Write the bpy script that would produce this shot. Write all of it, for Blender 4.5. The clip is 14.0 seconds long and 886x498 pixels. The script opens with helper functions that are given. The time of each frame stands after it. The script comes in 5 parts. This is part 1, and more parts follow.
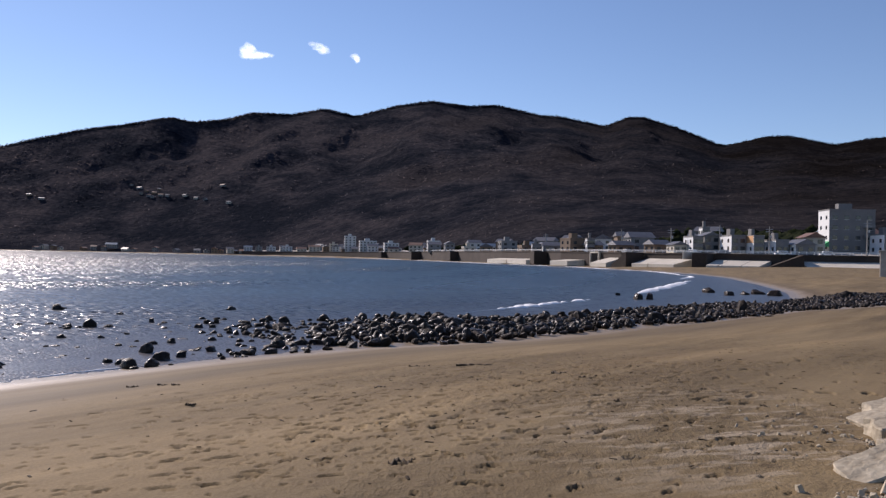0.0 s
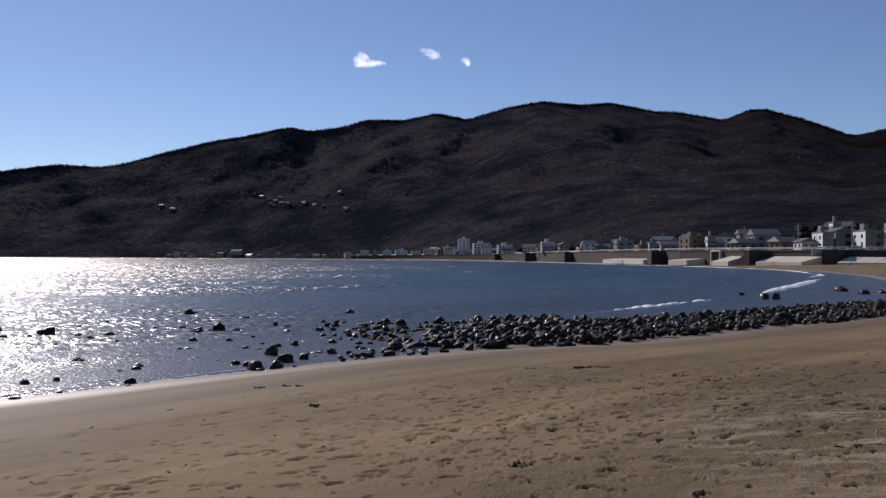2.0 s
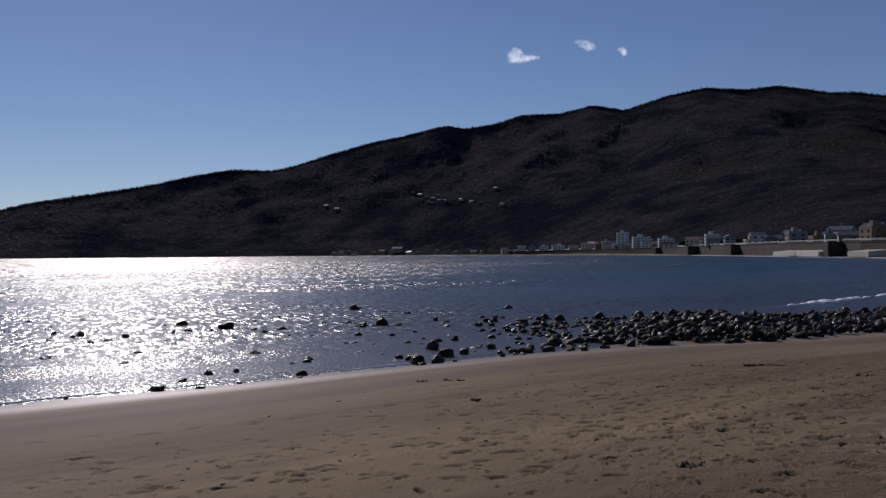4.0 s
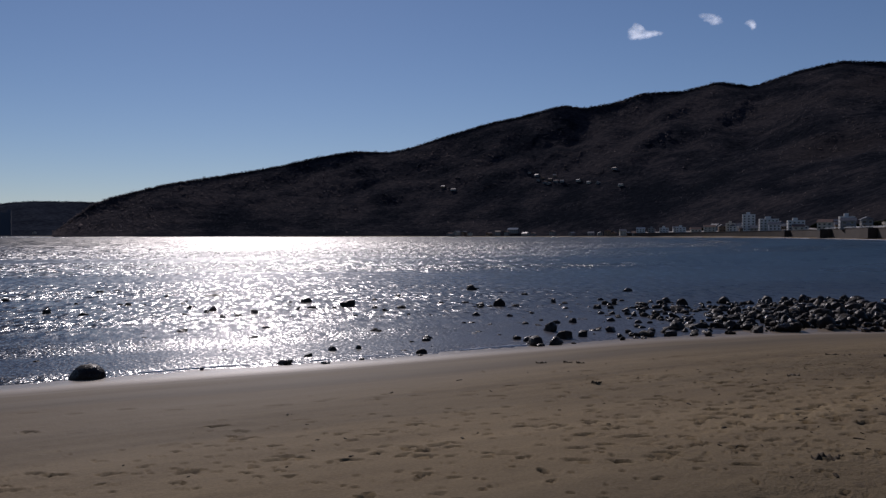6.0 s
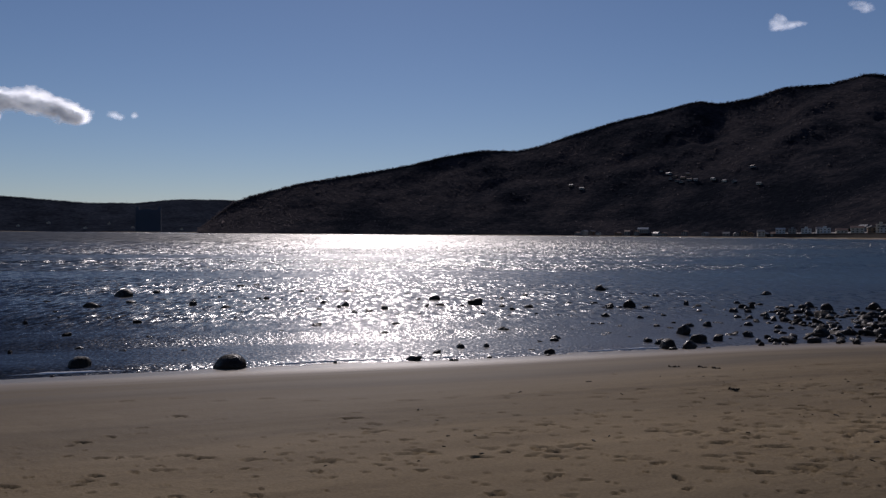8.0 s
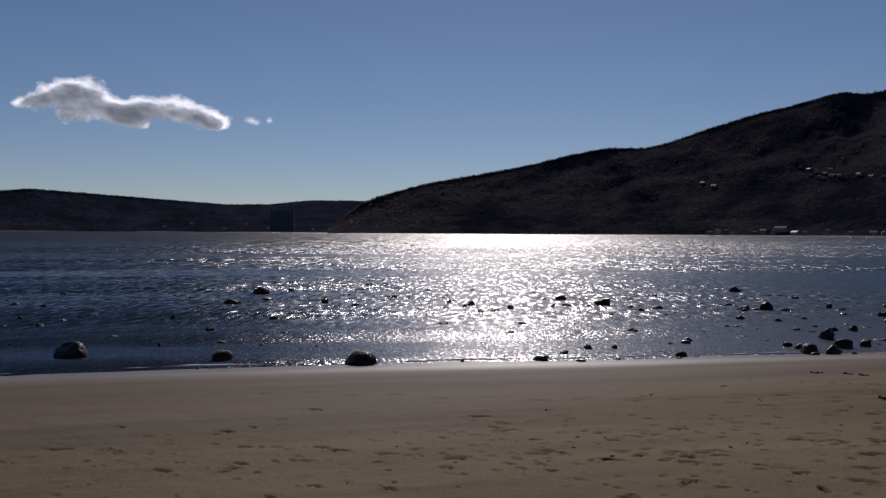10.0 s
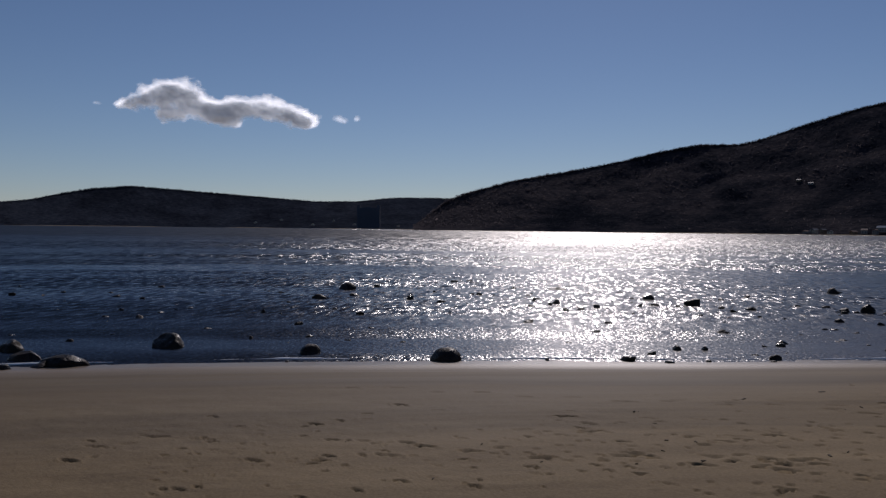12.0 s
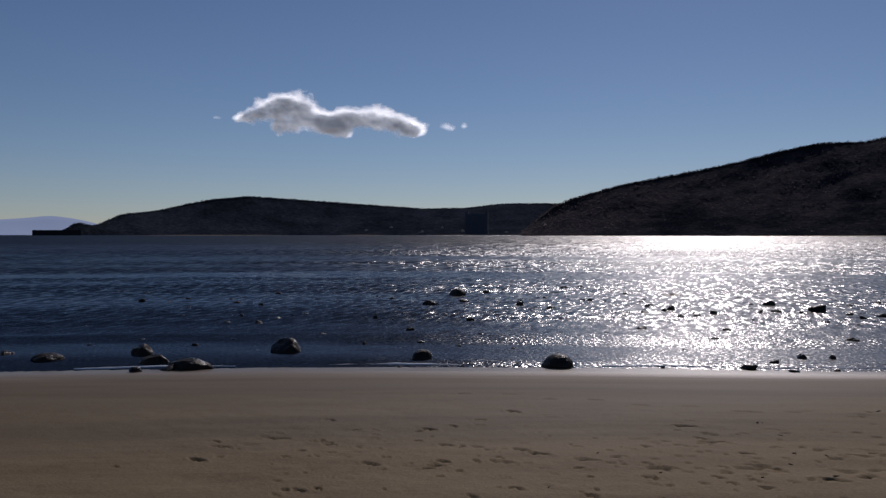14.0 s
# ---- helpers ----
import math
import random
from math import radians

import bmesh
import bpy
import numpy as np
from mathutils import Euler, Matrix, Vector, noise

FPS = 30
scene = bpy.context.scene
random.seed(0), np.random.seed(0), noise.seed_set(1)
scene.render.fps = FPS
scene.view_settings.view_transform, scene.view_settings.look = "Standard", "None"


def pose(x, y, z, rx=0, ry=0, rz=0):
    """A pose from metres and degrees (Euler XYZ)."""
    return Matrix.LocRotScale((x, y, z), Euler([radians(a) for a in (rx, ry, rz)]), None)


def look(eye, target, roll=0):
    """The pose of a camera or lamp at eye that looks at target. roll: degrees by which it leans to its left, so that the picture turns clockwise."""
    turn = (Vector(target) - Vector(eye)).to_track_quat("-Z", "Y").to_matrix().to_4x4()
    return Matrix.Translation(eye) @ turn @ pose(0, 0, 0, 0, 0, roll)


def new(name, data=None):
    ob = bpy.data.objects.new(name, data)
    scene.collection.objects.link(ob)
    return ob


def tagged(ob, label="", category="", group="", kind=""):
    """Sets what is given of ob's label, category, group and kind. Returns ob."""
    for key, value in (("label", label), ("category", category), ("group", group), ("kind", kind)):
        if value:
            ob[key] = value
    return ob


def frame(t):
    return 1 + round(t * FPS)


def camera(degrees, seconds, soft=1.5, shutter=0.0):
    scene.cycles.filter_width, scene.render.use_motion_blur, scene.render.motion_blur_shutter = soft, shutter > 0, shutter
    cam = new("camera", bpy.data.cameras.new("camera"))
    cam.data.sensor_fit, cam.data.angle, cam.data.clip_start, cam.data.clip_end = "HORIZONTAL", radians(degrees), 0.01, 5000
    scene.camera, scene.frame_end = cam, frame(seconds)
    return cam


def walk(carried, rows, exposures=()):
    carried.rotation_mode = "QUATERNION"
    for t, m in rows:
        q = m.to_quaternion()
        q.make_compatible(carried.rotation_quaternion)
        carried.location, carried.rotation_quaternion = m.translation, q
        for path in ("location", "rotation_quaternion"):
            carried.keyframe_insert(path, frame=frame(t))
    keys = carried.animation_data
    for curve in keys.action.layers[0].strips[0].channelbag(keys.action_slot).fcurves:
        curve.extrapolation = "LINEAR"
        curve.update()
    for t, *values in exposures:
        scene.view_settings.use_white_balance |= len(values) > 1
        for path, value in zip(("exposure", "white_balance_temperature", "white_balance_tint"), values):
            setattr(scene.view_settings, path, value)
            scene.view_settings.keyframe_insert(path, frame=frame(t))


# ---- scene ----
# the camera: held by someone who turns to the left on the upper beach
cam = camera(55.95, 14.0, soft=1.35)
ROWS = [  # seconds, x, y, z, yaw, pitch, roll
    (0.0, -0.029, 0.032, 2.600, 0.02, 0.58, -1.21),
    (0.5, -0.035, 0.024, 2.600, 2.20, 0.53, -0.89),
    (1.0, -0.041, 0.041, 2.600, 4.16, 0.56, -0.53),
    (1.5, -0.049, 0.033, 2.600, 5.91, 0.53, -0.35),
    (2.0, -0.051, 0.028, 2.600, 7.82, 0.62, -0.31),
    (2.5, -0.065, 0.020, 2.600, 10.00, 0.95, -0.20),
    (3.0, -0.067, 0.009, 2.600, 12.76, 1.00, 0.04),
    (3.5, -0.068, 0.021, 2.600, 15.86, 0.72, 0.30),
    (6.0, -0.133, -0.030, 2.600, 26.51, -0.95, 0.04),
    (6.5, -0.143, -0.051, 2.600, 28.54, -0.73, -0.28),
    (7.0, -0.156, -0.056, 2.600, 30.58, -0.59, -0.42),
    (7.5, -0.161, -0.058, 2.600, 32.77, -0.53, -0.45),
    (8.0, -0.172, -0.060, 2.600, 35.20, -1.06, -0.41),
    (8.5, -0.176, -0.082, 2.600, 37.72, -1.30, -0.36),
    (9.0, -0.184, -0.093, 2.600, 40.04, -1.20, -0.32),
    (11.5, -0.195, -0.126, 2.600, 48.04, -1.35, -0.51),
    (12.0, -0.213, -0.117, 2.600, 49.54, -1.37, -0.64),
    (12.5, -0.216, -0.136, 2.600, 51.52, -1.41, -0.59),
    (13.0, -0.241, -0.154, 2.600, 53.98, -1.45, -0.39),
    (13.5, -0.228, -0.152, 2.600, 55.63, -1.25, -0.12),
    (14.0, -0.244, -0.142, 2.600, 56.95, -1.00, -0.00),
]
EXPOSURES = [(0.0, 0.32, 6700, 21), (1.5, -0.14, 6550, 20), (2.5, -0.24, 6450, 21), (3.0, -0.55, 6350, 21), (3.5, -0.80, 6300, 21), (6.0, -1.0, 6300, 20), (9.0, -1.18, 6400, 20), (14.0, -1.2, 6300, 20)]   # seconds, stops, white balance
walk(cam, [(t, pose(x, y, z, 90 + pitch, roll, yaw)) for t, x, y, z, yaw, pitch, roll in ROWS], EXPOSURES)

# ---- sky and sun ----
SUN_AZ, SUN_EL = 39.4, 31.0   # degrees to the left of +y, degrees up
world = bpy.data.worlds.new("sky")
scene.world = world
world.use_nodes = True
wn, wl = world.node_tree.nodes, world.node_tree.links
sky = wn.new("ShaderNodeTexSky")
sky.sky_type, sky.sun_disc = "NISHITA", False
sky.sun_elevation, sky.sun_rotation = radians(SUN_EL), radians(-SUN_AZ)
sky.altitude, sky.air_density, sky.dust_density, sky.ozone_density = 0, 0.85, 0.05, 4.2
wl.new(sky.outputs[0], wn["Background"].inputs[0])
wn["Background"].inputs[1].default_value = 0.095
sun = new("sun", bpy.data.lights.new("sun", "SUN"))
sun.data.energy, sun.data.angle, sun.data.color = 4.0, radians(0.53), (1.0, 0.94, 0.86)
a, e = radians(SUN_AZ), radians(SUN_EL)
sun.matrix_world = look((-math.sin(a) * math.cos(e) * 300, math.cos(a) * math.cos(e) * 300, math.sin(e) * 300), (0, 0, 0))

# ---- small tools ----
def polar(az, d, z=0.0):
    """A place by its bearing (degrees to the left of +y) and distance."""
    return (-math.sin(radians(az)) * d, math.cos(radians(az)) * d, z)


def lattice(ix, iy, seed):
    h = (ix.astype(np.int64) * 374761393 + iy.astype(np.int64) * 668265263 + seed * 1274126177) & 0x7FFFFFFF
    h = ((h ^ (h >> 13)) * 1274126177) & 0x7FFFFFFF
    return ((h ^ (h >> 16)) & 0xFFFF) / 65535.0


def field(x, y, seed=0):
    """Smooth value noise, 0 to 1, one lump per unit."""
    x, y = np.asarray(x, float), np.asarray(y, float)
    ix, iy = np.floor(x), np.floor(y)
    fx, fy = x - ix, y - iy
    fx, fy = fx * fx * (3 - 2 * fx), fy * fy * (3 - 2 * fy)
    p, q = lattice(ix, iy, seed), lattice(ix + 1, iy, seed)
    r, s = lattice(ix, iy + 1, seed), lattice(ix + 1, iy + 1, seed)
    return (p * (1 - fx) + q * fx) * (1 - fy) + (r * (1 - fx) + s * fx) * fy


def fbm(x, y, octaves=4, seed=0):
    total, size = 0.0, 0.0
    for i in range(octaves):
        total = total + field(x * 2 ** i + 17.3 * i, y * 2 ** i - 9.1 * i, seed + i) * 0.5 ** i
        size += 0.5 ** i
    return total / size


def mesh_grid(name, px, py, pz, closed=False):
    """A mesh from a grid of points (rows x columns)."""
    rows, cols = px.shape
    me = bpy.data.meshes.new(name)
    idx = np.arange(rows * cols).reshape(rows, cols)
    if closed:
        idx = np.concatenate([idx, idx[:, :1]], 1)
    quads = np.stack([idx[:-1, :-1], idx[:-1, 1:], idx[1:, 1:], idx[1:, :-1]], -1).reshape(-1, 4)
    me.vertices.add(rows * cols)
    me.vertices.foreach_set("co", np.stack([px, py, pz], -1).astype(np.float32).ravel())
    me.loops.add(quads.size)
    me.loops.foreach_set("vertex_index", quads.astype(np.int32).ravel())
    me.polygons.add(len(quads))
    me.polygons.foreach_set("loop_start", np.arange(0, quads.size, 4, dtype=np.int32))
    me.polygons.foreach_set("use_smooth", np.ones(len(quads), bool))
    me.update(calc_edges=True)
    me.validate()
    return me


def mesh_many(name, verts, faces, smooth=True):
    me = bpy.data.meshes.new(name)
    verts, faces = np.asarray(verts, np.float32), np.asarray(faces, np.int32)
    me.vertices.add(len(verts))
    me.vertices.foreach_set("co", verts.ravel())
    me.loops.add(faces.size)
    me.loops.foreach_set("vertex_index", faces.ravel())
    me.polygons.add(len(faces))
    me.polygons.foreach_set("loop_start", np.arange(0, faces.size, faces.shape[1], dtype=np.int32))
    me.polygons.foreach_set("use_smooth", np.full(len(faces), smooth))
    me.update(calc_edges=True)
    return me


def add_box(bm, x0, x1, y0, y1, z0, z1, bevel=0.0):
    made = bmesh.ops.create_cube(bm, size=1.0)["verts"]
    for v in made:
        v.co = Vector((x0 + (v.co.x + 0.5) * (x1 - x0), y0 + (v.co.y + 0.5) * (y1 - y0), z0 + (v.co.z + 0.5) * (z1 - z0)))
    if bevel:
        bmesh.ops.bevel(bm, geom=list({ed for v in made for ed in v.link_edges}), offset=bevel, segments=1, affect="EDGES")


def box_mesh(name, x0, x1, y0, y1, z0, z1, bevel=0.0):
    bm = bmesh.new()
    add_box(bm, x0, x1, y0, y1, z0, z1, bevel)
    me = bpy.data.meshes.new(name)
    bm.to_mesh(me)
    bm.free()
    return me


def part(name, data, material, parent, label="", m=None):
    """One mesh object under a thing or a part. data: a bmesh or a mesh."""
    if isinstance(data, bmesh.types.BMesh):
        me = bpy.data.meshes.new(name)
        data.to_mesh(me)
        data.free()
        data = me
    ob = new(name, data)
    if material and not data.materials:
        data.materials.append(material)
    ob.parent = parent
    if m is not None:
        ob.matrix_basis = m
    return tagged(ob, label)


# ---- materials ----
class Nodes:
    """A node material and short ways to add to it."""

    def __init__(self, name, rough=0.8, metal=0.0):
        self.mat = bpy.data.materials.new(name)
        self.mat.use_nodes = True
        self.n, self.l = self.mat.node_tree.nodes, self.mat.node_tree.links
        self.b = self.n["Principled BSDF"]
        self.b.inputs["Roughness"].default_value = rough
        self.b.inputs["Metallic"].default_value = metal
        self.where = self.n.new("ShaderNodeTexCoord").outputs["Object"]

    def put(self, socket, value):
        if isinstance(value, bpy.types.NodeSocket):
            self.l.new(value, socket)
        else:
            socket.default_value = value

    def place(self):
        """World place, for what many objects share."""
        return self.n.new("ShaderNodeNewGeometry").outputs["Position"]

    def noise(self, scale, detail=4, rough=0.55, at=None, stretch=None, colour=False):
        t = self.n.new("ShaderNodeTexNoise")
        t.inputs["Scale"].default_value, t.inputs["Detail"].default_value, t.inputs["Roughness"].default_value = scale, detail, rough
        src = at or self.where
        if stretch:
            if len(stretch) > 3:
                turned = self.n.new("ShaderNodeMapping")
                turned.inputs["Rotation"].default_value = (0, 0, radians(stretch[3]))
                self.l.new(src, turned.inputs[0])
                src = turned.outputs[0]
            mp = self.n.new("ShaderNodeMapping")
            mp.inputs["Scale"].default_value = stretch[:3]
            self.l.new(src, mp.inputs[0])
            src = mp.outputs[0]
        self.l.new(src, t.inputs["Vector"])
        return t.outputs["Color" if colour else "Fac"]

    def ramp(self, fac, stops):
        r = self.n.new("ShaderNodeValToRGB")
        els = r.color_ramp.elements
        while len(els) < len(stops):
            els.new(0.5)
        for el, (p, c) in zip(els, stops):
            el.position, el.color = p, (*c, 1) if len(c) == 3 else c
        self.l.new(fac, r.inputs[0])
        return r.outputs[0]

    def mix(self, fac, p, q, mode="MIX"):
        m = self.n.new("ShaderNodeMix")
        m.data_type, m.blend_type = "RGBA", mode
        self.put(m.inputs["Factor"], fac)
        self.put(m.inputs["A"], p if isinstance(p, bpy.types.NodeSocket) else (*p, 1))
        self.put(m.inputs["B"], q if isinstance(q, bpy.types.NodeSocket) else (*q, 1))
        return m.outputs["Result"]

    def math(self, op, p, q=0.0, clamp=False):
        m = self.n.new("ShaderNodeMath")
        m.operation, m.use_clamp = op, clamp
        self.put(m.inputs[0], p), self.put(m.inputs[1], q)
        return m.outputs[0]

    def bump(self, height, strength=0.5, distance=0.05):
        b = self.n.new("ShaderNodeBump")
        b.inputs["Strength"].default_value, b.inputs["Distance"].default_value = strength, distance
        self.l.new(height, b.inputs["Height"])
        self.l.new(b.outputs[0], self.b.inputs["Normal"])
        return b

    def colour(self, value):
        self.put(self.b.inputs["Base Color"], value if isinstance(value, bpy.types.NodeSocket) else (*value, 1))
        return self


def grainy(name, dark, light, scale=2.0, rough=0.8, bump=0.3, distance=0.02, world_place=False, metal=0.0):
    """A weathered surface: two scales of change between two colours, and fine relief."""
    k = Nodes(name, rough, metal)
    at = k.place() if world_place else None
    big, small = k.noise(scale, 5, at=at), k.noise(scale * 9, 4, at=at)
    both = k.mix(0.4, big, small)
    k.colour(k.ramp(both, [(0.32, dark), (0.68, light)]))
    k.bump(small, bump, distance)
    return k.mat


def make_sand():
    k = Nodes("beach_sand", 0.9)
    k.b.inputs["Specular IOR Level"].default_value = 0.25
    at = k.place()
    big, mid, fine = k.noise(0.16, 4, at=at), k.noise(1.1, 5, at=at, stretch=(0.7, 2.4, 1, -54)), k.noise(38, 3, at=at)
    streak = k.noise(0.5, 5, 0.6, at=at, stretch=(0.22, 2.4, 1, -54))
    dry = k.ramp(k.mix(0.5, big, mid), [(0.3, (0.126, 0.083, 0.035)), (0.5, (0.168, 0.111, 0.048)), (0.66, (0.234, 0.162, 0.075))])
    dry = k.mix(0.45, dry, k.ramp(streak, [(0.35, (0.085, 0.056, 0.026)), (0.62, (0.255, 0.188, 0.10))]))
    dry = k.mix(0.25, dry, k.ramp(fine, [(0.3, (0.08, 0.055, 0.027)), (0.7, (0.285, 0.213, 0.115))]))

    def field_of(name):
        a = k.n.new("ShaderNodeAttribute")
        a.attribute_name = name
        return a.outputs["Fac"]
    wet, tread = field_of("wet"), field_of("tread")
    dry = k.mix(1.0, dry, k.ramp(field_of("band"), [(0.3, (0.68, 0.67, 0.65)), (0.5, (0.98, 0.98, 0.98)), (0.7, (1.22, 1.21, 1.19))]), "MULTIPLY")
    damp = k.math("ADD", wet, k.math("MULTIPLY", k.math("SUBTRACT", streak, 0.5), 0.9), True)
    damp = k.math("MULTIPLY", damp, k.math("MULTIPLY", wet, 1.6, True), True)
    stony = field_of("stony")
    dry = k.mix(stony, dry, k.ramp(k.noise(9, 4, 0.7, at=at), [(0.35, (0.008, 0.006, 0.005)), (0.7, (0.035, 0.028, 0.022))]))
    turned = k.ramp(k.noise(5.5, 4, 0.65, at=at, stretch=(0.7, 1.5, 1, -54)), [(0.54, (0, 0, 0)), (0.64, (1, 1, 1))])   # damp sand kicked up
    dry = k.mix(k.math("MULTIPLY", k.math("MULTIPLY", turned, tread), 0.62, True), dry, (0.062, 0.038, 0.017))
    dry = k.mix(k.math("MULTIPLY", field_of("print_shade"), 0.75, True), dry, (0.045, 0.028, 0.013))   # shade inside the prints, painted as darker sand
    flake = k.ramp(k.noise(2.6, 4, 0.65, at=at, stretch=(0.5, 1.6, 1, -20)), [(0.5, (0, 0, 0)), (0.6, (1, 1, 1))])   # pale dry crust by the slabs
    dry = k.mix(k.math("MULTIPLY", flake, field_of("crust")), dry, (0.37, 0.30, 0.21))
    k.colour(k.mix(damp, dry, k.mix(0.6, dry, (0.062, 0.041, 0.023))))
    painted_sheen = k.math("MULTIPLY", k.math("ADD", field_of("rim"), k.math("SUBTRACT", k.math("MULTIPLY", streak, 0.6), 0.42)), 2.2, True)   # pale colour that paints the sky's sheen on the wet rim
    k.colour(k.mix(painted_sheen, k.b.inputs["Base Color"].links[0].from_socket, k.mix(fine, (0.215, 0.165, 0.115), (0.30, 0.235, 0.165))))
    soak = k.math("MULTIPLY", k.math("SUBTRACT", field_of("rim"), 0.3), 2.0, True)
    k.put(k.b.inputs["Roughness"], k.math("SUBTRACT", k.math("SUBTRACT", 0.92, k.math("MULTIPLY", damp, 0.15)), k.math("MULTIPLY", soak, 0.42)))
    b = k.bump(k.mix(0.3, k.noise(6, 6, 0.72, at=at), fine), 0.5, 0.075)
    k.put(b.inputs["Strength"], k.math("ADD", 0.10, k.math("MULTIPLY", tread, 0.9)))
    return k.mat


def make_water():
    """Sea: dark body, gloss, ripples as slopes of the surface across and along the wind; gusts and slicks lie in bands along the shore."""
    k = Nodes("sea_water", 0.2)
    at = k.place()

    def own(name, way="Fac"):
        a = k.n.new("ShaderNodeAttribute")
        a.attribute_name = name
        return a.outputs[way]
    k.b.inputs["IOR"].default_value = 1.333
    k.b.inputs["Specular IOR Level"].default_value = 0.43
    shoal, bay, fetch, gust, lean = own("shoal"), own("bay"), own("wind"), own("gust"), own("lean", "Vector")
    deep = k.ramp(k.noise(0.03, 3, at=at), [(0.3, (0.001, 0.004, 0.009)), (0.7, (0.002, 0.006, 0.013))])
    clear = k.ramp(k.noise(0.12, 4, 0.65, at=at, stretch=(0.3, 1.0, 1.0, 0)), [(0.36, (0.006, 0.028, 0.048)), (0.62, (0.020, 0.060, 0.088))])   # over pale sand inside the bay
    body = k.mix(k.math("MULTIPLY", bay, k.math("SUBTRACT", 1.0, shoal)), deep, clear)
    k.colour(k.mix(shoal, body, (0.085, 0.082, 0.092)))
    turn = -SUN_AZ
    fine = k.noise(9.0, 2, 0.6, at=at, stretch=(2.0, 1.0, 1.0, turn), colour=True)
    small = k.noise(1.2, 2, 0.6, at=at, stretch=(4.5, 1.0, 1.0, turn), colour=True)
    chop = k.noise(0.42, 2, 0.6, at=at, stretch=(4.5, 1.0, 1.0, turn), colour=True)
    streak = k.noise(0.10, 2, 0.6, at=at, stretch=(6.0, 1.0, 1.0, turn), colour=True)
    k.put(k.b.inputs["Roughness"], k.math("ADD", k.math("ADD", 0.22, k.math("MULTIPLY", shoal, SHEEN)), k.math("MULTIPLY", fetch, 0.22)))

    def vec(op, p, q):
        v = k.n.new("ShaderNodeVectorMath")
        v.operation = op
        k.put(v.inputs[0], p)
        k.put(v.inputs[3 if op == "SCALE" else 1], q)
        return v.outputs[0]

    def window(start, full, fade, gone):
        """Waves of one length come in with the fetch and give way to longer ones."""
        into = k.math("MULTIPLY", k.math("SUBTRACT", fetch, start), 1 / (full - start), True)
        return k.math("MULTIPLY", into, k.math("SUBTRACT", 1.0, k.math("MULTIPLY", k.math("SUBTRACT", fetch, fade), 1 / (gone - fade), True)))

    def tilt(layer, size, strength):
        return vec("SCALE", vec("MULTIPLY", vec("SUBTRACT", layer, (0.5, 0.5, 0.5)), (size, size, 0)), strength)
    slope = vec("ADD", vec("ADD", tilt(fine, RIPPLE[0], window(-0.02, 0.0, 0.08, 0.4)), tilt(small, RIPPLE[1], window(0.03, 0.12, 0.35, 0.7))),
                vec("ADD", tilt(chop, RIPPLE[2], window(0.10, 0.30, 0.55, 1.15)), tilt(streak, RIPPLE[3], window(0.35, 0.75, 2.0, 3.0))))
    slope = vec("ADD", vec("SCALE", slope, gust), vec("SCALE", lean, gust))   # the fronts of the ripples lean towards the beach
    geo = k.n.new("ShaderNodeNewGeometry").outputs["Normal"]
    k.l.new(vec("NORMALIZE", vec("ADD", slope, geo), (0, 0, 0)), k.b.inputs["Normal"])
    return k.mat


def make_rock():
    k = Nodes("shore_rock", 0.62)
    info = k.math("FRACT", k.math("ADD", k.n.new("ShaderNodeObjectInfo").outputs["Random"], k.n.new("ShaderNodeNewGeometry").outputs["Random Per Island"]), 0.0)
    at = k.place()
    big, small = k.noise(2.5, 5, at=at), k.noise(22, 4, at=at)
    base = k.ramp(k.mix(0.5, big, small), [(0.3, (0.008, 0.0053, 0.0041)), (0.55, (0.021, 0.0142, 0.0108)), (0.75, (0.056, 0.041, 0.031))])
    own = k.ramp(info, [(0.0, (0.5, 0.45, 0.42)), (0.45, (1.0, 0.92, 0.84)), (0.85, (1.2, 1.08, 0.97)), (1.0, (1.7, 1.5, 1.35))])
    k.colour(k.mix(1.0, base, own, "MULTIPLY"))
    k.put(k.b.inputs["Roughness"], k.ramp(k.noise(4, 3, at=at), [(0.36, (0.22, 0.22, 0.22)), (0.46, (0.48, 0.48, 0.48)), (0.65, (0.85, 0.85, 0.85))]))   # wet in patches
    k.b.inputs['Specular IOR Level'].default_value = 0.22
    k.bump(k.mix(0.5, k.noise(9, 4, 0.6, at=at), small), 1.0, 0.035)
    return k.mat


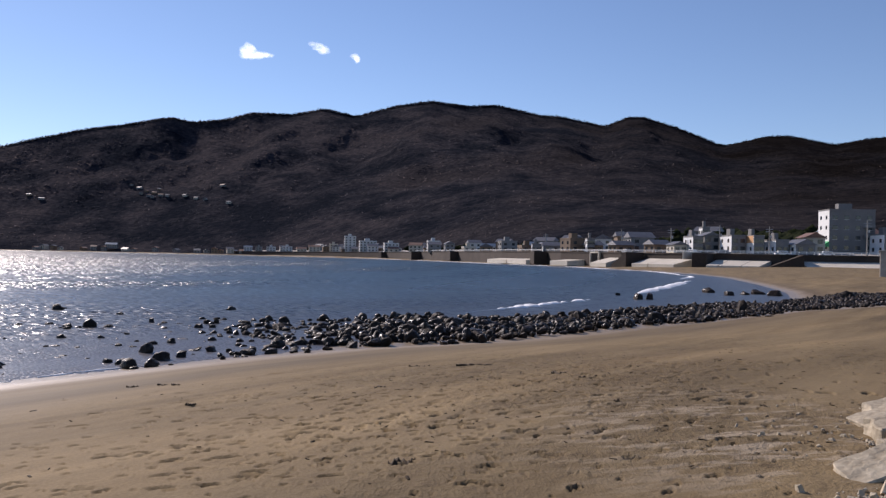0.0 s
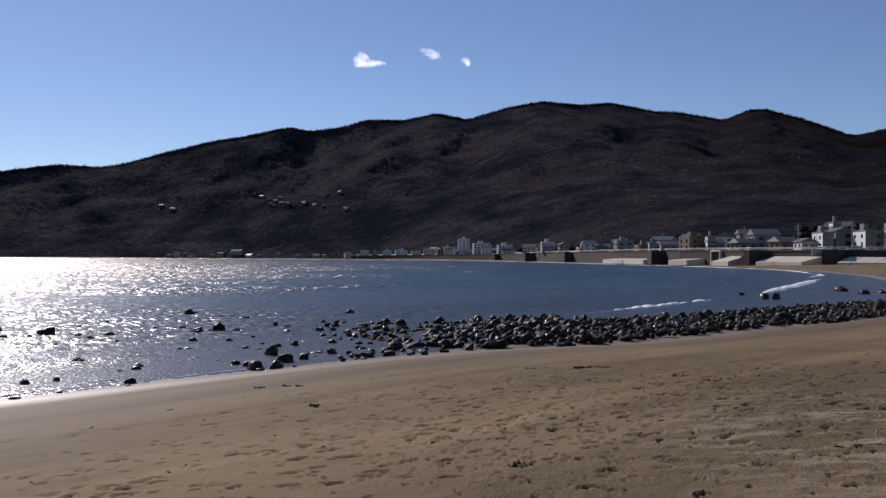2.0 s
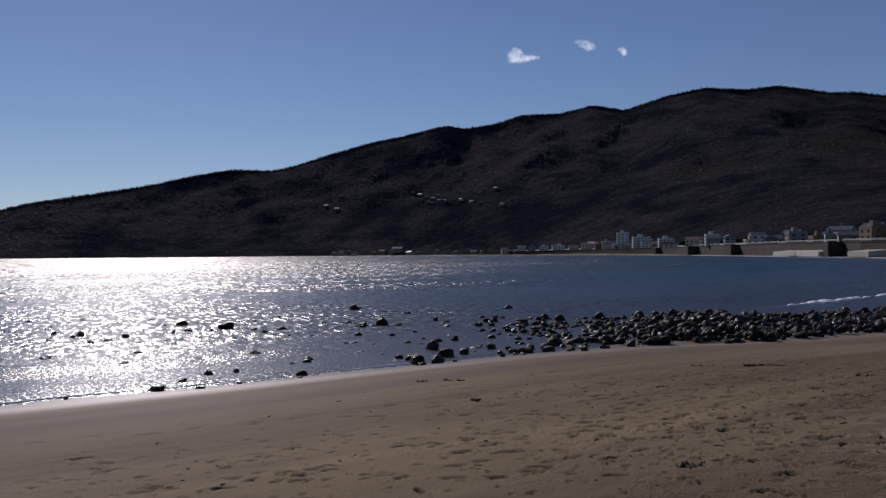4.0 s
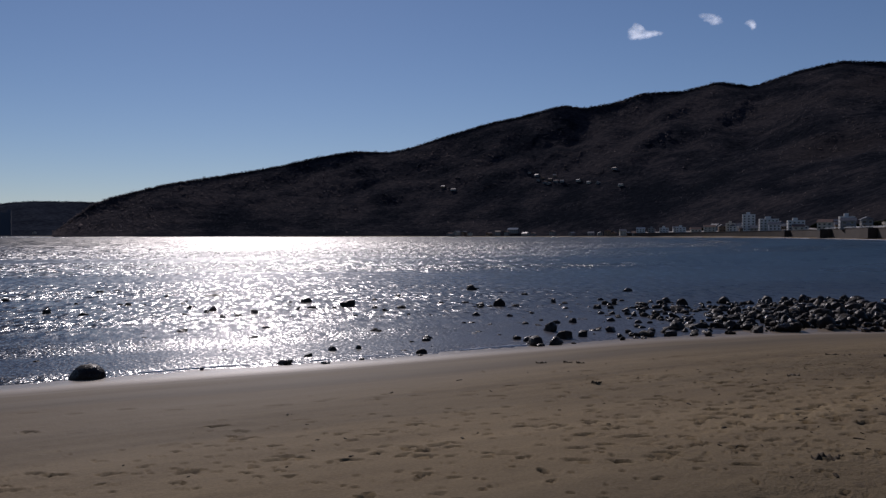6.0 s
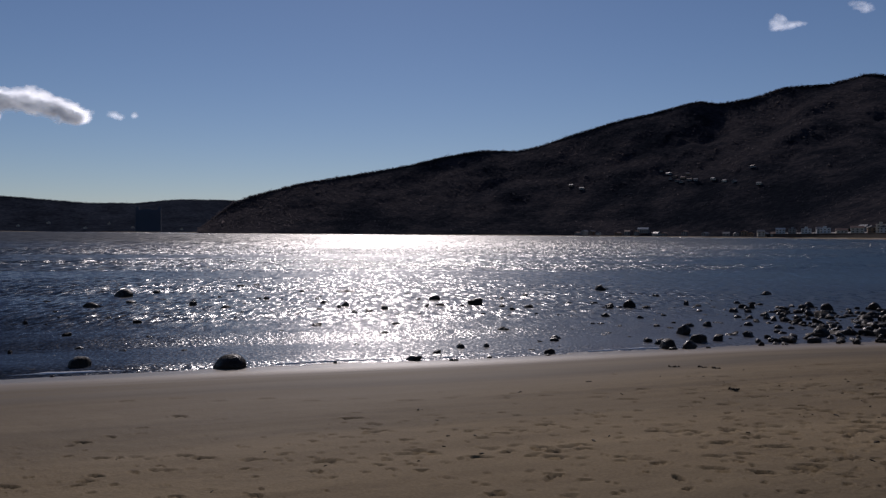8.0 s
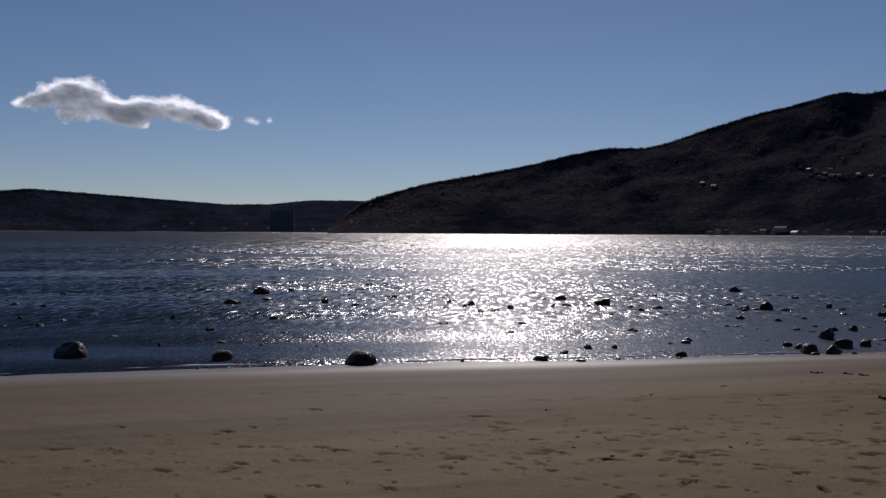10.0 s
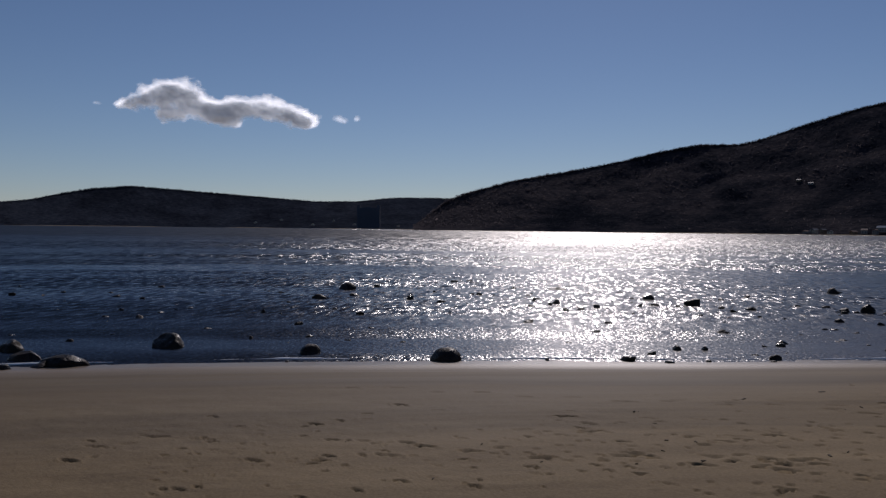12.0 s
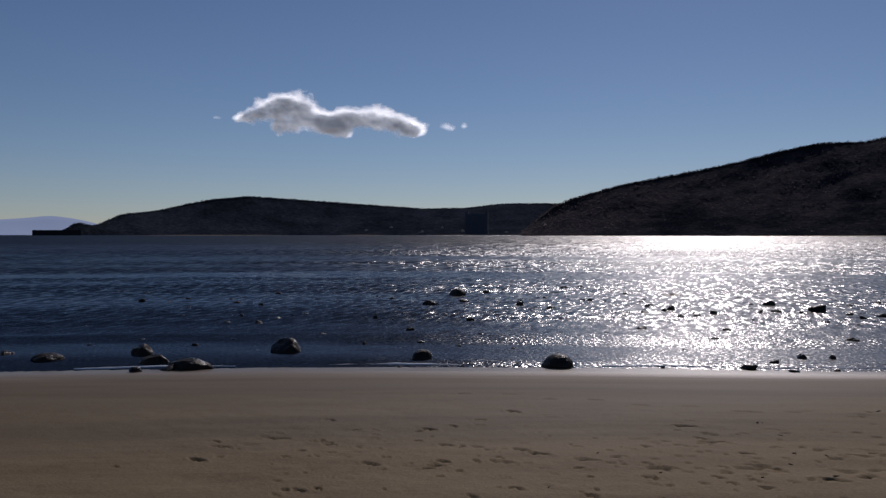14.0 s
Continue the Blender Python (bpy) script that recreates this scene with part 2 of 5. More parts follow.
def make_forest(name, dark, light, scale=0.03, dim_tint=None):
    """Stands of evergreens among bare winter trees: colour by stand and by tree, leaves that let light through."""
    k = Nodes(name, 0.95)
    at = k.place()
    stand, patch, tree = k.noise(scale * 0.12, 4, at=at), k.noise(scale * 0.5, 4, 0.6, at=at), k.noise(scale * 4, 3, 0.6, at=at)
    base = k.ramp(k.mix(0.45, stand, patch), [(0.41, tuple(c * 0.75 for c in dark)), (0.48, tuple(0.6 * p + 0.4 * q for p, q in zip(dark, light))), (0.56, tuple(c * 1.2 for c in light))])
    if dim_tint:   # darkens towards +x: fall of light and haze along the range, as colour
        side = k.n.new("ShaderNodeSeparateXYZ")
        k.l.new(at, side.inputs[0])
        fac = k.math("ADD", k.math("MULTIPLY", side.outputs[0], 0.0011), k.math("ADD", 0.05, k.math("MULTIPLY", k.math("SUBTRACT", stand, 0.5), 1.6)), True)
        base = k.mix(fac, base, k.mix(patch, tuple(c * 0.1 for c in dim_tint), tuple(c * 1.9 for c in dim_tint)))
    base = k.mix(1.0, base, k.ramp(tree, [(0.32, (0.64, 0.66, 0.70)), (0.5, (0.96, 0.96, 0.96)), (0.68, (1.32, 1.26, 1.20))]), "MULTIPLY")
    own = k.ramp(k.n.new("ShaderNodeNewGeometry").outputs["Random Per Island"], [(0.0, (0.8, 0.82, 0.85)), (0.6, (1.0, 1.0, 1.0)), (1.0, (1.2, 1.14, 1.08))])
    shade = k.mix(1.0, base, own, "MULTIPLY")
    k.colour(shade)
    k.b.inputs["Specular IOR Level"].default_value = 0.0
    facing, lifted, unit = k.n.new("ShaderNodeNewGeometry").outputs["Normal"], k.n.new("ShaderNodeVectorMath"), k.n.new("ShaderNodeVectorMath")   # foliage scatters light like a soft heap, not like its single leaves
    lifted.operation, unit.operation = "MULTIPLY_ADD", "NORMALIZE"
    k.l.new(facing, lifted.inputs[0])
    lifted.inputs[1].default_value, lifted.inputs[2].default_value = (0.25, 0.25, 0.25), (0, 0, 0.9)
    k.l.new(lifted.outputs[0], unit.inputs[0]), k.l.new(unit.outputs[0], k.b.inputs["Normal"])
    leaf, both = k.n.new("ShaderNodeBsdfTranslucent"), k.n.new("ShaderNodeMixShader")
    k.l.new(shade, leaf.inputs[0])
    both.inputs[0].default_value = 0.55
    k.l.new(k.b.outputs[0], both.inputs[1]), k.l.new(leaf.outputs[0], both.inputs[2])
    k.l.new(both.outputs[0], k.n["Material Output"].inputs["Surface"])
    return k.mat


DISTANCE = Nodes('glowing_haze_distance', 1.0).colour((0.05, 0.06, 0.08)).mat   # a plain backdrop, far off in bright air; emission stands in for its haze
DISTANCE.node_tree.nodes['Principled BSDF'].inputs['Emission Color'].default_value = (0.40, 0.52, 0.78, 1)
DISTANCE.node_tree.nodes['Principled BSDF'].inputs['Emission Strength'].default_value = 0.8
SHEEN = 0.11                      # how much rougher the shallows look, stirred by small waves
RIPPLE = (1.1, 2.3, 2.2, 1.0)     # steepness of ripples, from the shortest to the longest
SAND, WATER, ROCK = make_sand(), make_water(), make_rock()
# mountain tones: bluish with painted haze, dimmed by colour towards the near end
FOREST = make_forest("mixed_winter_forest", (0.044, 0.051, 0.070), (0.096, 0.088, 0.097), dim_tint=(0.022, 0.019, 0.018))
GARDEN = make_forest('garden_evergreens', (0.030, 0.042, 0.022), (0.060, 0.070, 0.040), 0.2)
FLOOR = make_forest("wooded_slope", (0.036, 0.042, 0.058), (0.080, 0.074, 0.082), dim_tint=(0.018, 0.0155, 0.015))
# headland tones with distance haze painted in: paler and bluer than the trees
FLOOR_HAZY = make_forest("hazy_far_wooded_slope", (0.046, 0.056, 0.080), (0.056, 0.067, 0.092), 0.02)
FOREST_HAZY = make_forest("hazy_far_evergreen_forest", (0.050, 0.060, 0.086), (0.062, 0.074, 0.100), 0.02)
CONCRETE = grainy("weathered_concrete", (0.24, 0.22, 0.19), (0.42, 0.39, 0.35), 0.3, 0.88, world_place=True)
# brown tone, much darker than the other concrete
WALL_DARK = grainy("dark_seawall_concrete", (0.024, 0.016, 0.012), (0.058, 0.040, 0.030), 0.15, 0.9, world_place=True)
APRON = grainy("pale_concrete_apron", (0.46, 0.42, 0.35), (0.62, 0.57, 0.48), 0.25, 0.85, world_place=True)
SLAB_STONE = grainy("pale_broken_stone", (0.23, 0.185, 0.12), (0.58, 0.50, 0.37), 1.6, 0.85, 0.6, 0.03)
WHITE_WALL = grainy("white_render", (0.44, 0.44, 0.43), (0.58, 0.58, 0.56), 0.25, 0.8)
CREAM_WALL = grainy("cream_render", (0.40, 0.36, 0.29), (0.54, 0.49, 0.40), 0.25, 0.8)
# white walls with their shade put into the colour as grey
SHADED_WHITE = grainy("shaded_white_render", (0.145, 0.143, 0.14), (0.195, 0.193, 0.19), 0.25, 0.8)
GREY_WALL = grainy("grey_siding", (0.15, 0.15, 0.15), (0.25, 0.25, 0.24), 0.3, 0.8)
BROWN_WALL = grainy("brown_timber_siding", (0.12, 0.08, 0.05), (0.22, 0.15, 0.10), 0.4, 0.8)
ORANGE_WALL = grainy("orange_tiled_front", (0.50, 0.26, 0.12), (0.60, 0.34, 0.17), 0.5, 0.7)
ROOF_GREY = grainy("grey_roof_tile", (0.07, 0.07, 0.08), (0.14, 0.14, 0.15), 0.8, 0.5)
ROOF_BROWN = grainy("brown_roof_tile", (0.12, 0.06, 0.04), (0.22, 0.11, 0.07), 0.8, 0.6)
ROOF_BLUE = grainy("blue_grey_metal_roof", (0.12, 0.16, 0.20), (0.22, 0.26, 0.30), 0.5, 0.35, metal=0.3)
DARK_BLOCK = grainy("dark_cladding", (0.006, 0.008, 0.012), (0.012, 0.014, 0.019), 0.05, 0.9)
GREEN_CLOTH = grainy("green_awning_cloth", (0.03, 0.34, 0.11), (0.05, 0.45, 0.16), 0.8, 0.7)
PAINT = grainy("white_paint", (0.7, 0.7, 0.68), (0.82, 0.82, 0.8), 1.0, 0.5)
STEEL = grainy("grey_steel", (0.25, 0.25, 0.26), (0.4, 0.4, 0.41), 2.0, 0.4, metal=0.7)
WEED = grainy("dark_seaweed", (0.03, 0.02, 0.011), (0.075, 0.05, 0.026), 6.0, 0.7)
WEED.node_tree.nodes['Principled BSDF'].inputs['Specular IOR Level'].default_value = 0.1
FOAM = grainy("sea_foam", (0.70, 0.72, 0.74), (0.86, 0.87, 0.88), 3.0, 0.7)
# tower colour lifted towards blue to paint the haze before it
HAZY_BLOCK = grainy("haze_tinted_tower_cladding", (0.070, 0.080, 0.105), (0.085, 0.096, 0.125), 0.05, 0.9)
GLASS = Nodes("window_glass", 0.08).colour((0.03, 0.035, 0.04)).mat


# ---- the shape of the bay ----
COAST = [(-80, -4800), (-62, -220), (-40, -62), (-27, -20), (-21, -6.5), (-18, 1.4), (-15.6, 6.1), (-12.6, 10.6), (-9.3, 14.9), (-5.4, 20.6), (-2.9, 23.2),
         (1, 26), (4.4, 29.6), (8.8, 34.8), (14.5, 42), (20, 51), (26, 62), (32, 78), (39, 103), (51, 150), (56, 185), (57, 222), (53, 285), (48, 330), (31, 400), (4, 520)]
FAR_COAST = [(3.65, 700), (7, 800), (14, 1050), (21.6, 1250), (28, 1350), (40, 1400), (50.5, 1400), (53, 2300), (65, 2600), (78, 2500), (82, 2350), (83, 2360), (83.4, 2600)]
SHORE = COAST + [polar(az, d)[:2] for az, d in FAR_COAST] + [(-4900, 900), (-4900, -4900)]


def shore_distance(x, y):
    """Metres from the waterline: land positive, sea negative."""
    best = np.full(x.shape, 1e9)
    inside = np.zeros(x.shape, bool)
    for (x0, y0), (x1, y1) in zip(SHORE, SHORE[1:] + SHORE[:1]):
        dx, dy = x1 - x0, y1 - y0
        u = np.clip(((x - x0) * dx + (y - y0) * dy) / (dx * dx + dy * dy), 0, 1)
        best = np.minimum(best, np.hypot(x - x0 - u * dx, y - y0 - u * dy))
        cross = (y0 > y) != (y1 > y)
        with np.errstate(divide="ignore", invalid="ignore"):
            inside ^= cross & (x < (x1 - x0) * (y - y0) / (y1 - y0 + 1e-12) + x0)
    return np.where(inside, -best, best)


def bar_width(bearing):
    return np.interp(bearing, [-24, -15, -5, 5, 12, 30, 80], [15, 12, 9, 8.6, 10, 20, 24])


def bar_edges(bearing):
    """Nearest and farthest stones of the bar to the right, by bearing."""
    return (np.interp(bearing, [-30, -28, -23.3, -20.3, -17.9, -15, -12, -10.3, -6.5, -3, 0.8], [54, 52.6, 48.7, 43, 38.3, 35.6, 32.8, 30.7, 28.1, 25.8, 24.5]),
            np.interp(bearing, [-30, -28, -26, -23.6, -21, -18.9, -16.5, -14.3, -11.4, -8.4, -4.5, -0.7], [74, 72, 75, 67, 58, 57, 52, 48, 43, 39, 36, 34.8]))


def bar_mask(x, y, s):
    """1 on the bank of stones beyond the near waterline, 0 off it."""
    bearing, d = np.degrees(np.arctan2(-x, y)), np.hypot(x, y)
    off = -s + (fbm(x * 0.25, y * 0.25, 3, 61) - 0.5) * 5
    near, far = bar_edges(bearing)
    along = np.interp(bearing, [-30, -26, 3, 9], [0.0, 1.0, 1.0, 0.0])
    across = np.clip((-s + 1.2) / 1.2, 0, 1) * np.clip((bar_width(bearing) - 1.0 - off) / 3.0, 0, 1)
    across = np.where(bearing < 0, np.clip((d - near + 2.6) / 1.4, 0, 1) * np.clip((far - d) / 2.0, 0, 1), across)
    return along * across * (d < 95)


def beach_height(x, y, s=None):
    s = shore_distance(x, y) if s is None else s
    near = np.hypot(x, y) < 60
    wob = (fbm(x * 0.12, y * 0.12, 3, 5) - 0.5) * np.clip(np.abs(s) / 6, 0.15, 1) * 0.22
    climb = np.interp(np.hypot(x, y), [70, 160, 300, 450, 900, 1050], [0.012, 0.025, 0.036, 0.075, 0.075, 0.012])   # the far beach is steeper
    land = np.where(s < 12, 0.072 * s, 0.864 + climb * (np.minimum(s, 50) - 12))
    sea = np.maximum(-3.0, 0.04 * s)
    # the stony bar off the near shore stands just above the water
    sea = np.minimum(sea + wob * 0.2, -0.004)
    bar = bar_mask(x, y, s)
    sea = sea * (1 - bar) + bar * (0.05 + 0.3 * np.abs(wob))
    return np.where(s > 0, np.maximum(land + wob, bar * 0.1), sea)


def height_at(x, y):
    return float(beach_height(np.array([x], float), np.array([y], float))[0])


# ---- ground: one sheet, finest on the beach before the camera ----
def build_ground():
    az = np.radians(np.concatenate([np.arange(-38, 94, 0.12), np.arange(94, 322, 4.0)]))
    rad = [0.02, 0.8, 1.6, 2.4, 3.2]
    while rad[-1] < 18:
        rad.append(max(rad[-1] * 1.0058, 4.0))
    while rad[-1] < 30:
        rad.append(rad[-1] * 1.011)
    while rad[-1] < 130:
        rad.append(rad[-1] * 1.018)
    while rad[-1] < 4800:
        rad.append(rad[-1] * 1.07)
    rad = np.array(rad)
    A, Rr = np.meshgrid(az, rad)
    x, y = -np.sin(A) * Rr, np.cos(A) * Rr
    s = shore_distance(x, y)
    z = beach_height(x, y, s)
    rng = np.random.default_rng(4)
    dry = np.clip((s - 3.0) / 4.0, 0, 1)
    close = np.clip((40 - Rr) / 20, 0, 1)
    # wind and foot worn unevenness, stronger on the dry sand
    worn = fbm(x * 0.35, y * 0.35, 3, 11)
    tread = dry * np.clip((x + 0.55 * y + 1.0) / 6.0, 0.35, 1) * np.clip(worn * 2.4 - 0.5, 0.15, 1)
    z = z + close * dry * ((fbm(x * 2.2, y * 2.2, 3, 21) - 0.5) * 0.035 * np.clip(worn * 2.2 - 0.6, 0.1, 1.2) + (fbm(x * 7, y * 7, 2, 31) - 0.5) * 0.016 * tread)
    # runnels along the waterline
    z = z + close * (s > 0) * (1 - dry) * (fbm(s * 1.4, (x + y) * 0.08, 3, 41) - 0.5) * 0.03

    print_shade = np.zeros(x.shape)

    def press(cx, cy, ang, length, width, depth):
        d, b = math.hypot(cx, cy), math.atan2(-cx, cy)
        j0, j1 = np.searchsorted(az, [b - 0.5 / d, b + 0.5 / d])
        i0, i1 = np.searchsorted(rad, [d - 0.45, d + 0.45])
        w = np.s_[i0:i1, j0:j1]
        dx, dy = x[w] - cx, y[w] - cy
        u, v = (dx * math.cos(ang) + dy * math.sin(ang)) / length, (-dx * math.sin(ang) + dy * math.cos(ang)) / width
        q = u * u + v * v
        # mask of the painted shade, stronger in deeper prints
        print_shade[w] = np.maximum(print_shade[w], np.exp(-(q * 1.1) ** 3) * np.clip((depth - 0.012) / 0.025, 0, 1))
        z[w] += -depth * np.exp(-q ** 4) + 0.22 * depth * np.exp(-((np.sqrt(q) - 1.35) ** 2) * 14)

    # single tracks of walkers
    trails = [((-7, 9.0), (9, 20), 0.5), ((-4.5, 5.5), (8, 10), 0.5), ((-10, 6.5), (2, 16.5), 0.6), ((-2, 7), (10, 24), 0.5), ((-6, 4.2), (3, 9.5), 0.5), ((-3, 11), (12, 17), 0.5)]
    for (x0, y0), (x1, y1), wob in trails:
        n = int(math.hypot(x1 - x0, y1 - y0) / 0.62)
        ang = math.atan2(y1 - y0, x1 - x0)
        for i in range(n):
            u = i / n
            side = 0.11 if i % 2 else -0.11
            off = side + wob * math.sin(u * 5 + x0)
            press(x0 + (x1 - x0) * u - math.sin(ang) * off, y0 + (y1 - y0) * u + math.cos(ang) * off, ang + rng.normal(0, 0.15), 0.12, 0.042, rng.uniform(0.012, 0.034))
    # trampled ground
    for cx, cy, sx, sy, n in [(-0.5, 8.4, 1.3, 1.7, 620), (0.4, 11.6, 2.4, 2.0, 620), (3.6, 13.0, 2.4, 2.6, 420), (-4.3, 6.4, 1.3, 0.9, 110), (-5.6, 4.4, 1.1, 1.0, 110), (-2.4, 8.0, 1.5, 1.4, 260), (2.6, 8.0, 1.5, 1.4, 150), (-3.2, 5.8, 1.6, 0.8, 80), (-6.6, 3.2, 1.2, 0.9, 60)]:
        for i in range(n):
            px, py = rng.normal(cx, sx), rng.normal(cy, sy)
            if 4.6 < math.hypot(px, py) < 26:
                size = min(0.13, rng.lognormal(math.log(0.056), 0.42)) * min(1.1, max(0.55, math.hypot(px, py) / 9))
                press(px, py, rng.normal(0.45, 0.35), size, size * rng.uniform(0.22, 0.5), rng.uniform(0.010, 0.052) * min(1.0, 0.5 + size * 5))
    me = mesh_grid("ground", x, y, z, closed=True)
    at = me.attributes.new("wet", "FLOAT", "POINT")
    # the zone of darker sand reaches farther inland towards the left
    edge = 6.5 + np.interp(np.degrees(np.arctan2(-x, y)), [15, 50], [0, 9]) + 4.0 * (fbm(x * 0.16, y * 0.16, 2, 51) - 0.5)
    bearing = np.degrees(np.arctan2(-x, y))
    first, last = bar_edges(bearing)
    beyond = np.where((bearing < 1) & (Rr < last), np.minimum(s, first - Rr), s)   # metres inland of the water and the stones
    at.data.foreach_set("value", np.clip(1 - np.maximum(beyond, 0) / edge, 0, 1).astype(np.float32).ravel())
    at = me.attributes.new("rim", "FLOAT", "POINT")
    at.data.foreach_set("value", np.clip(1 - np.maximum(beyond, 0) / 2.4, 0, 1).astype(np.float32).ravel())
    at = me.attributes.new("print_shade", "FLOAT", "POINT")
    at.data.foreach_set("value", print_shade.astype(np.float32).ravel())
    at = me.attributes.new("band", "FLOAT", "POINT")
    along = (0.8 * y - 0.6 * x) * 0.35
    bands = fbm(s * 0.75 + 0.6 * field(x * 0.15, y * 0.15, 71), along * 0.35, 4, 73)
    at.data.foreach_set("value", np.clip(0.5 + (bands - 0.5) * np.interp(s, [9, 14], [1, 0.4]) * np.interp(bearing, [2, 25], [0.7, 1.7]), 0, 1).astype(np.float32).ravel())
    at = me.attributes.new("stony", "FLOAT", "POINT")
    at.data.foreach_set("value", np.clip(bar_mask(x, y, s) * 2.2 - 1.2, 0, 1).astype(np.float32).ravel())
    at = me.attributes.new("crust", "FLOAT", "POINT")
    at.data.foreach_set("value", (0.85 * np.exp(-((x - 3.1) / 2.0) ** 2 - ((y - 8.2) / 2.4) ** 2)).astype(np.float32).ravel())
    at = me.attributes.new("tread", "FLOAT", "POINT")
    at.data.foreach_set("value", tread.astype(np.float32).ravel())
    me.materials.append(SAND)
    tagged(new("ground", me), "pale brown beach sand, trampled with footprints, damp along the water", "ground", kind="structure")


build_ground()


# ---- the sea ----
def build_water():
    az = np.radians(np.concatenate([np.arange(-40, 96, 0.3), np.arange(96, 320, 6.0)]))
    rad = [11.0]
    while rad[-1] < 90:
        rad.append(rad[-1] * 1.012)
    while rad[-1] < 4900:
        rad.append(rad[-1] * 1.08)
    A, Rr = np.meshgrid(az, np.array(rad))
    x, y = -np.sin(A) * Rr, np.cos(A) * Rr
    fade = np.clip((85 - Rr) / 40, 0, 1)
    ux, uy = math.sin(radians(20)), math.cos(radians(20))
    run = x * -ux + y * uy
    z = fade * (0.022 * (fbm(run * 0.7, (x * uy + y * ux) * 0.12, 2, 3) - 0.5) + 0.035 * (fbm(x * 0.9, y * 0.9, 3, 8) - 0.5))
    me = mesh_grid("water", x, y, z, closed=True)
    at = me.attributes.new("wind", "FLOAT", "POINT")
    at.data.foreach_set("value", np.clip(-shore_distance(x, y) / 260, 0, 1).astype(np.float32).ravel() ** 0.8)
    bearing = np.degrees(np.arctan2(-x, y))
    off = np.maximum(-shore_distance(x, y), 0)
    far = np.log(1 + off / 6)
    along = (0.62 * x + 0.78 * y) / (18 + 0.35 * off)
    bands = fbm(far * 5.0 + 0.25 * along, along * 0.5, 4, 17)
    at = me.attributes.new("gust", "FLOAT", "POINT")
    slick = np.interp(bands, [0.34, 0.46, 0.56, 0.68], [0.35, 0.8, 1.1, 1.35])
    calm = np.interp(off, [0, 14, 26, 90, 160], [0.30, 0.35, 0.0, 0.0, 0.75])   # an even sheen in the shallows and far out
    open_bay = 1 + np.interp(bearing, [-8, 8, 24, 34], [0, 0.45, 0.35, 0]) * np.interp(off, [30, 60, 150, 220], [0, 1, 1, 0])
    still = np.interp(bearing, [52, 66], [1, 0.55])
    at.data.foreach_set("value", ((slick * (1 - calm) + calm) * open_bay * still).astype(np.float32).ravel())
    at = me.attributes.new("shoal", "FLOAT", "POINT")
    at.data.foreach_set("value", (np.exp(-off / 16) * np.interp(bearing, [-10, 20, 48], [0.8, 1, 0.1])).astype(np.float32).ravel())
    at = me.attributes.new("bay", "FLOAT", "POINT")
    at.data.foreach_set("value", np.interp(bearing, [-40, 12, 32], [1, 1, 0]).astype(np.float32).ravel())
    steep = np.interp(off, [0, 15, 40, 75, 140, 300], [0.06, 0.06, 0.065, 0.07, 0.21, 0.27]) + np.interp(bearing, [49, 64], [0.0, 0.36]) * np.interp(off, [75, 140], [1, 0.3])
    inward = np.interp(off, [20, 120], [1, 0])   # close in, the ripples turn to face the beach
    lx, ly = inward * 0.93 - (1 - inward) * x / Rr, inward * -0.37 - (1 - inward) * y / Rr
    at = me.attributes.new("lean", "FLOAT_VECTOR", "POINT")
    at.data.foreach_set("vector", np.stack([lx * steep, ly * steep, 0 * x], -1).astype(np.float32).ravel())
    me.materials.append(WATER)
    tagged(new("water", me), "dark blue rippled sea water glittering in the sun", "sea", kind="structure")


build_water()


# ---- mountains ----
def profile(az, points):
    p = np.array(points, float)
    o = np.argsort(p[:, 0])
    return np.interp(az, p[o, 0], p[o, 1])


def forest_clumps(name, spots, sizes, material, label, seed=2):
    """Tree crowns as small uneven lumps, joined."""
    bm = bmesh.new()
    bmesh.ops.create_icosphere(bm, subdivisions=1, radius=1.0)
    base = np.array([v.co for v in bm.verts])
    tri = np.array([[v.index for v in f.verts] for f in bm.faces])
    bm.free()
    rng = np.random.default_rng(seed)
    n = len(spots)
    spread = np.stack([sizes * rng.uniform(0.8, 1.2, n), sizes * rng.uniform(0.8, 1.2, n), sizes * rng.uniform(0.6, 1.1, n)], 1)[:, None]
    if n > 3000:   # far crowns: loose sprays of foliage, eight to a tree
        heart = rng.normal(0, 0.5, (n, 8, 1, 3))
        leaf = rng.normal(0, 0.42, (n, 8, 3, 3))
        verts = ((heart + leaf).reshape(n, 24, 3) * spread + spots[:, None]).reshape(-1, 3)
        me = mesh_many(name, verts, np.arange(n * 24).reshape(-1, 3), False)
    else:
        shape = base[None] * (1 + rng.uniform(-0.35, 0.35, (n, len(base), 1))) * spread
        me = mesh_many(name, (shape + spots[:, None]).reshape(-1, 3), (tri[None] + (np.arange(n) * len(base))[:, None, None]).reshape(-1, 3))
    me.materials.append(material)
    tagged(new(name, me), label, "forest", kind="stuff")


SURFACE = {}


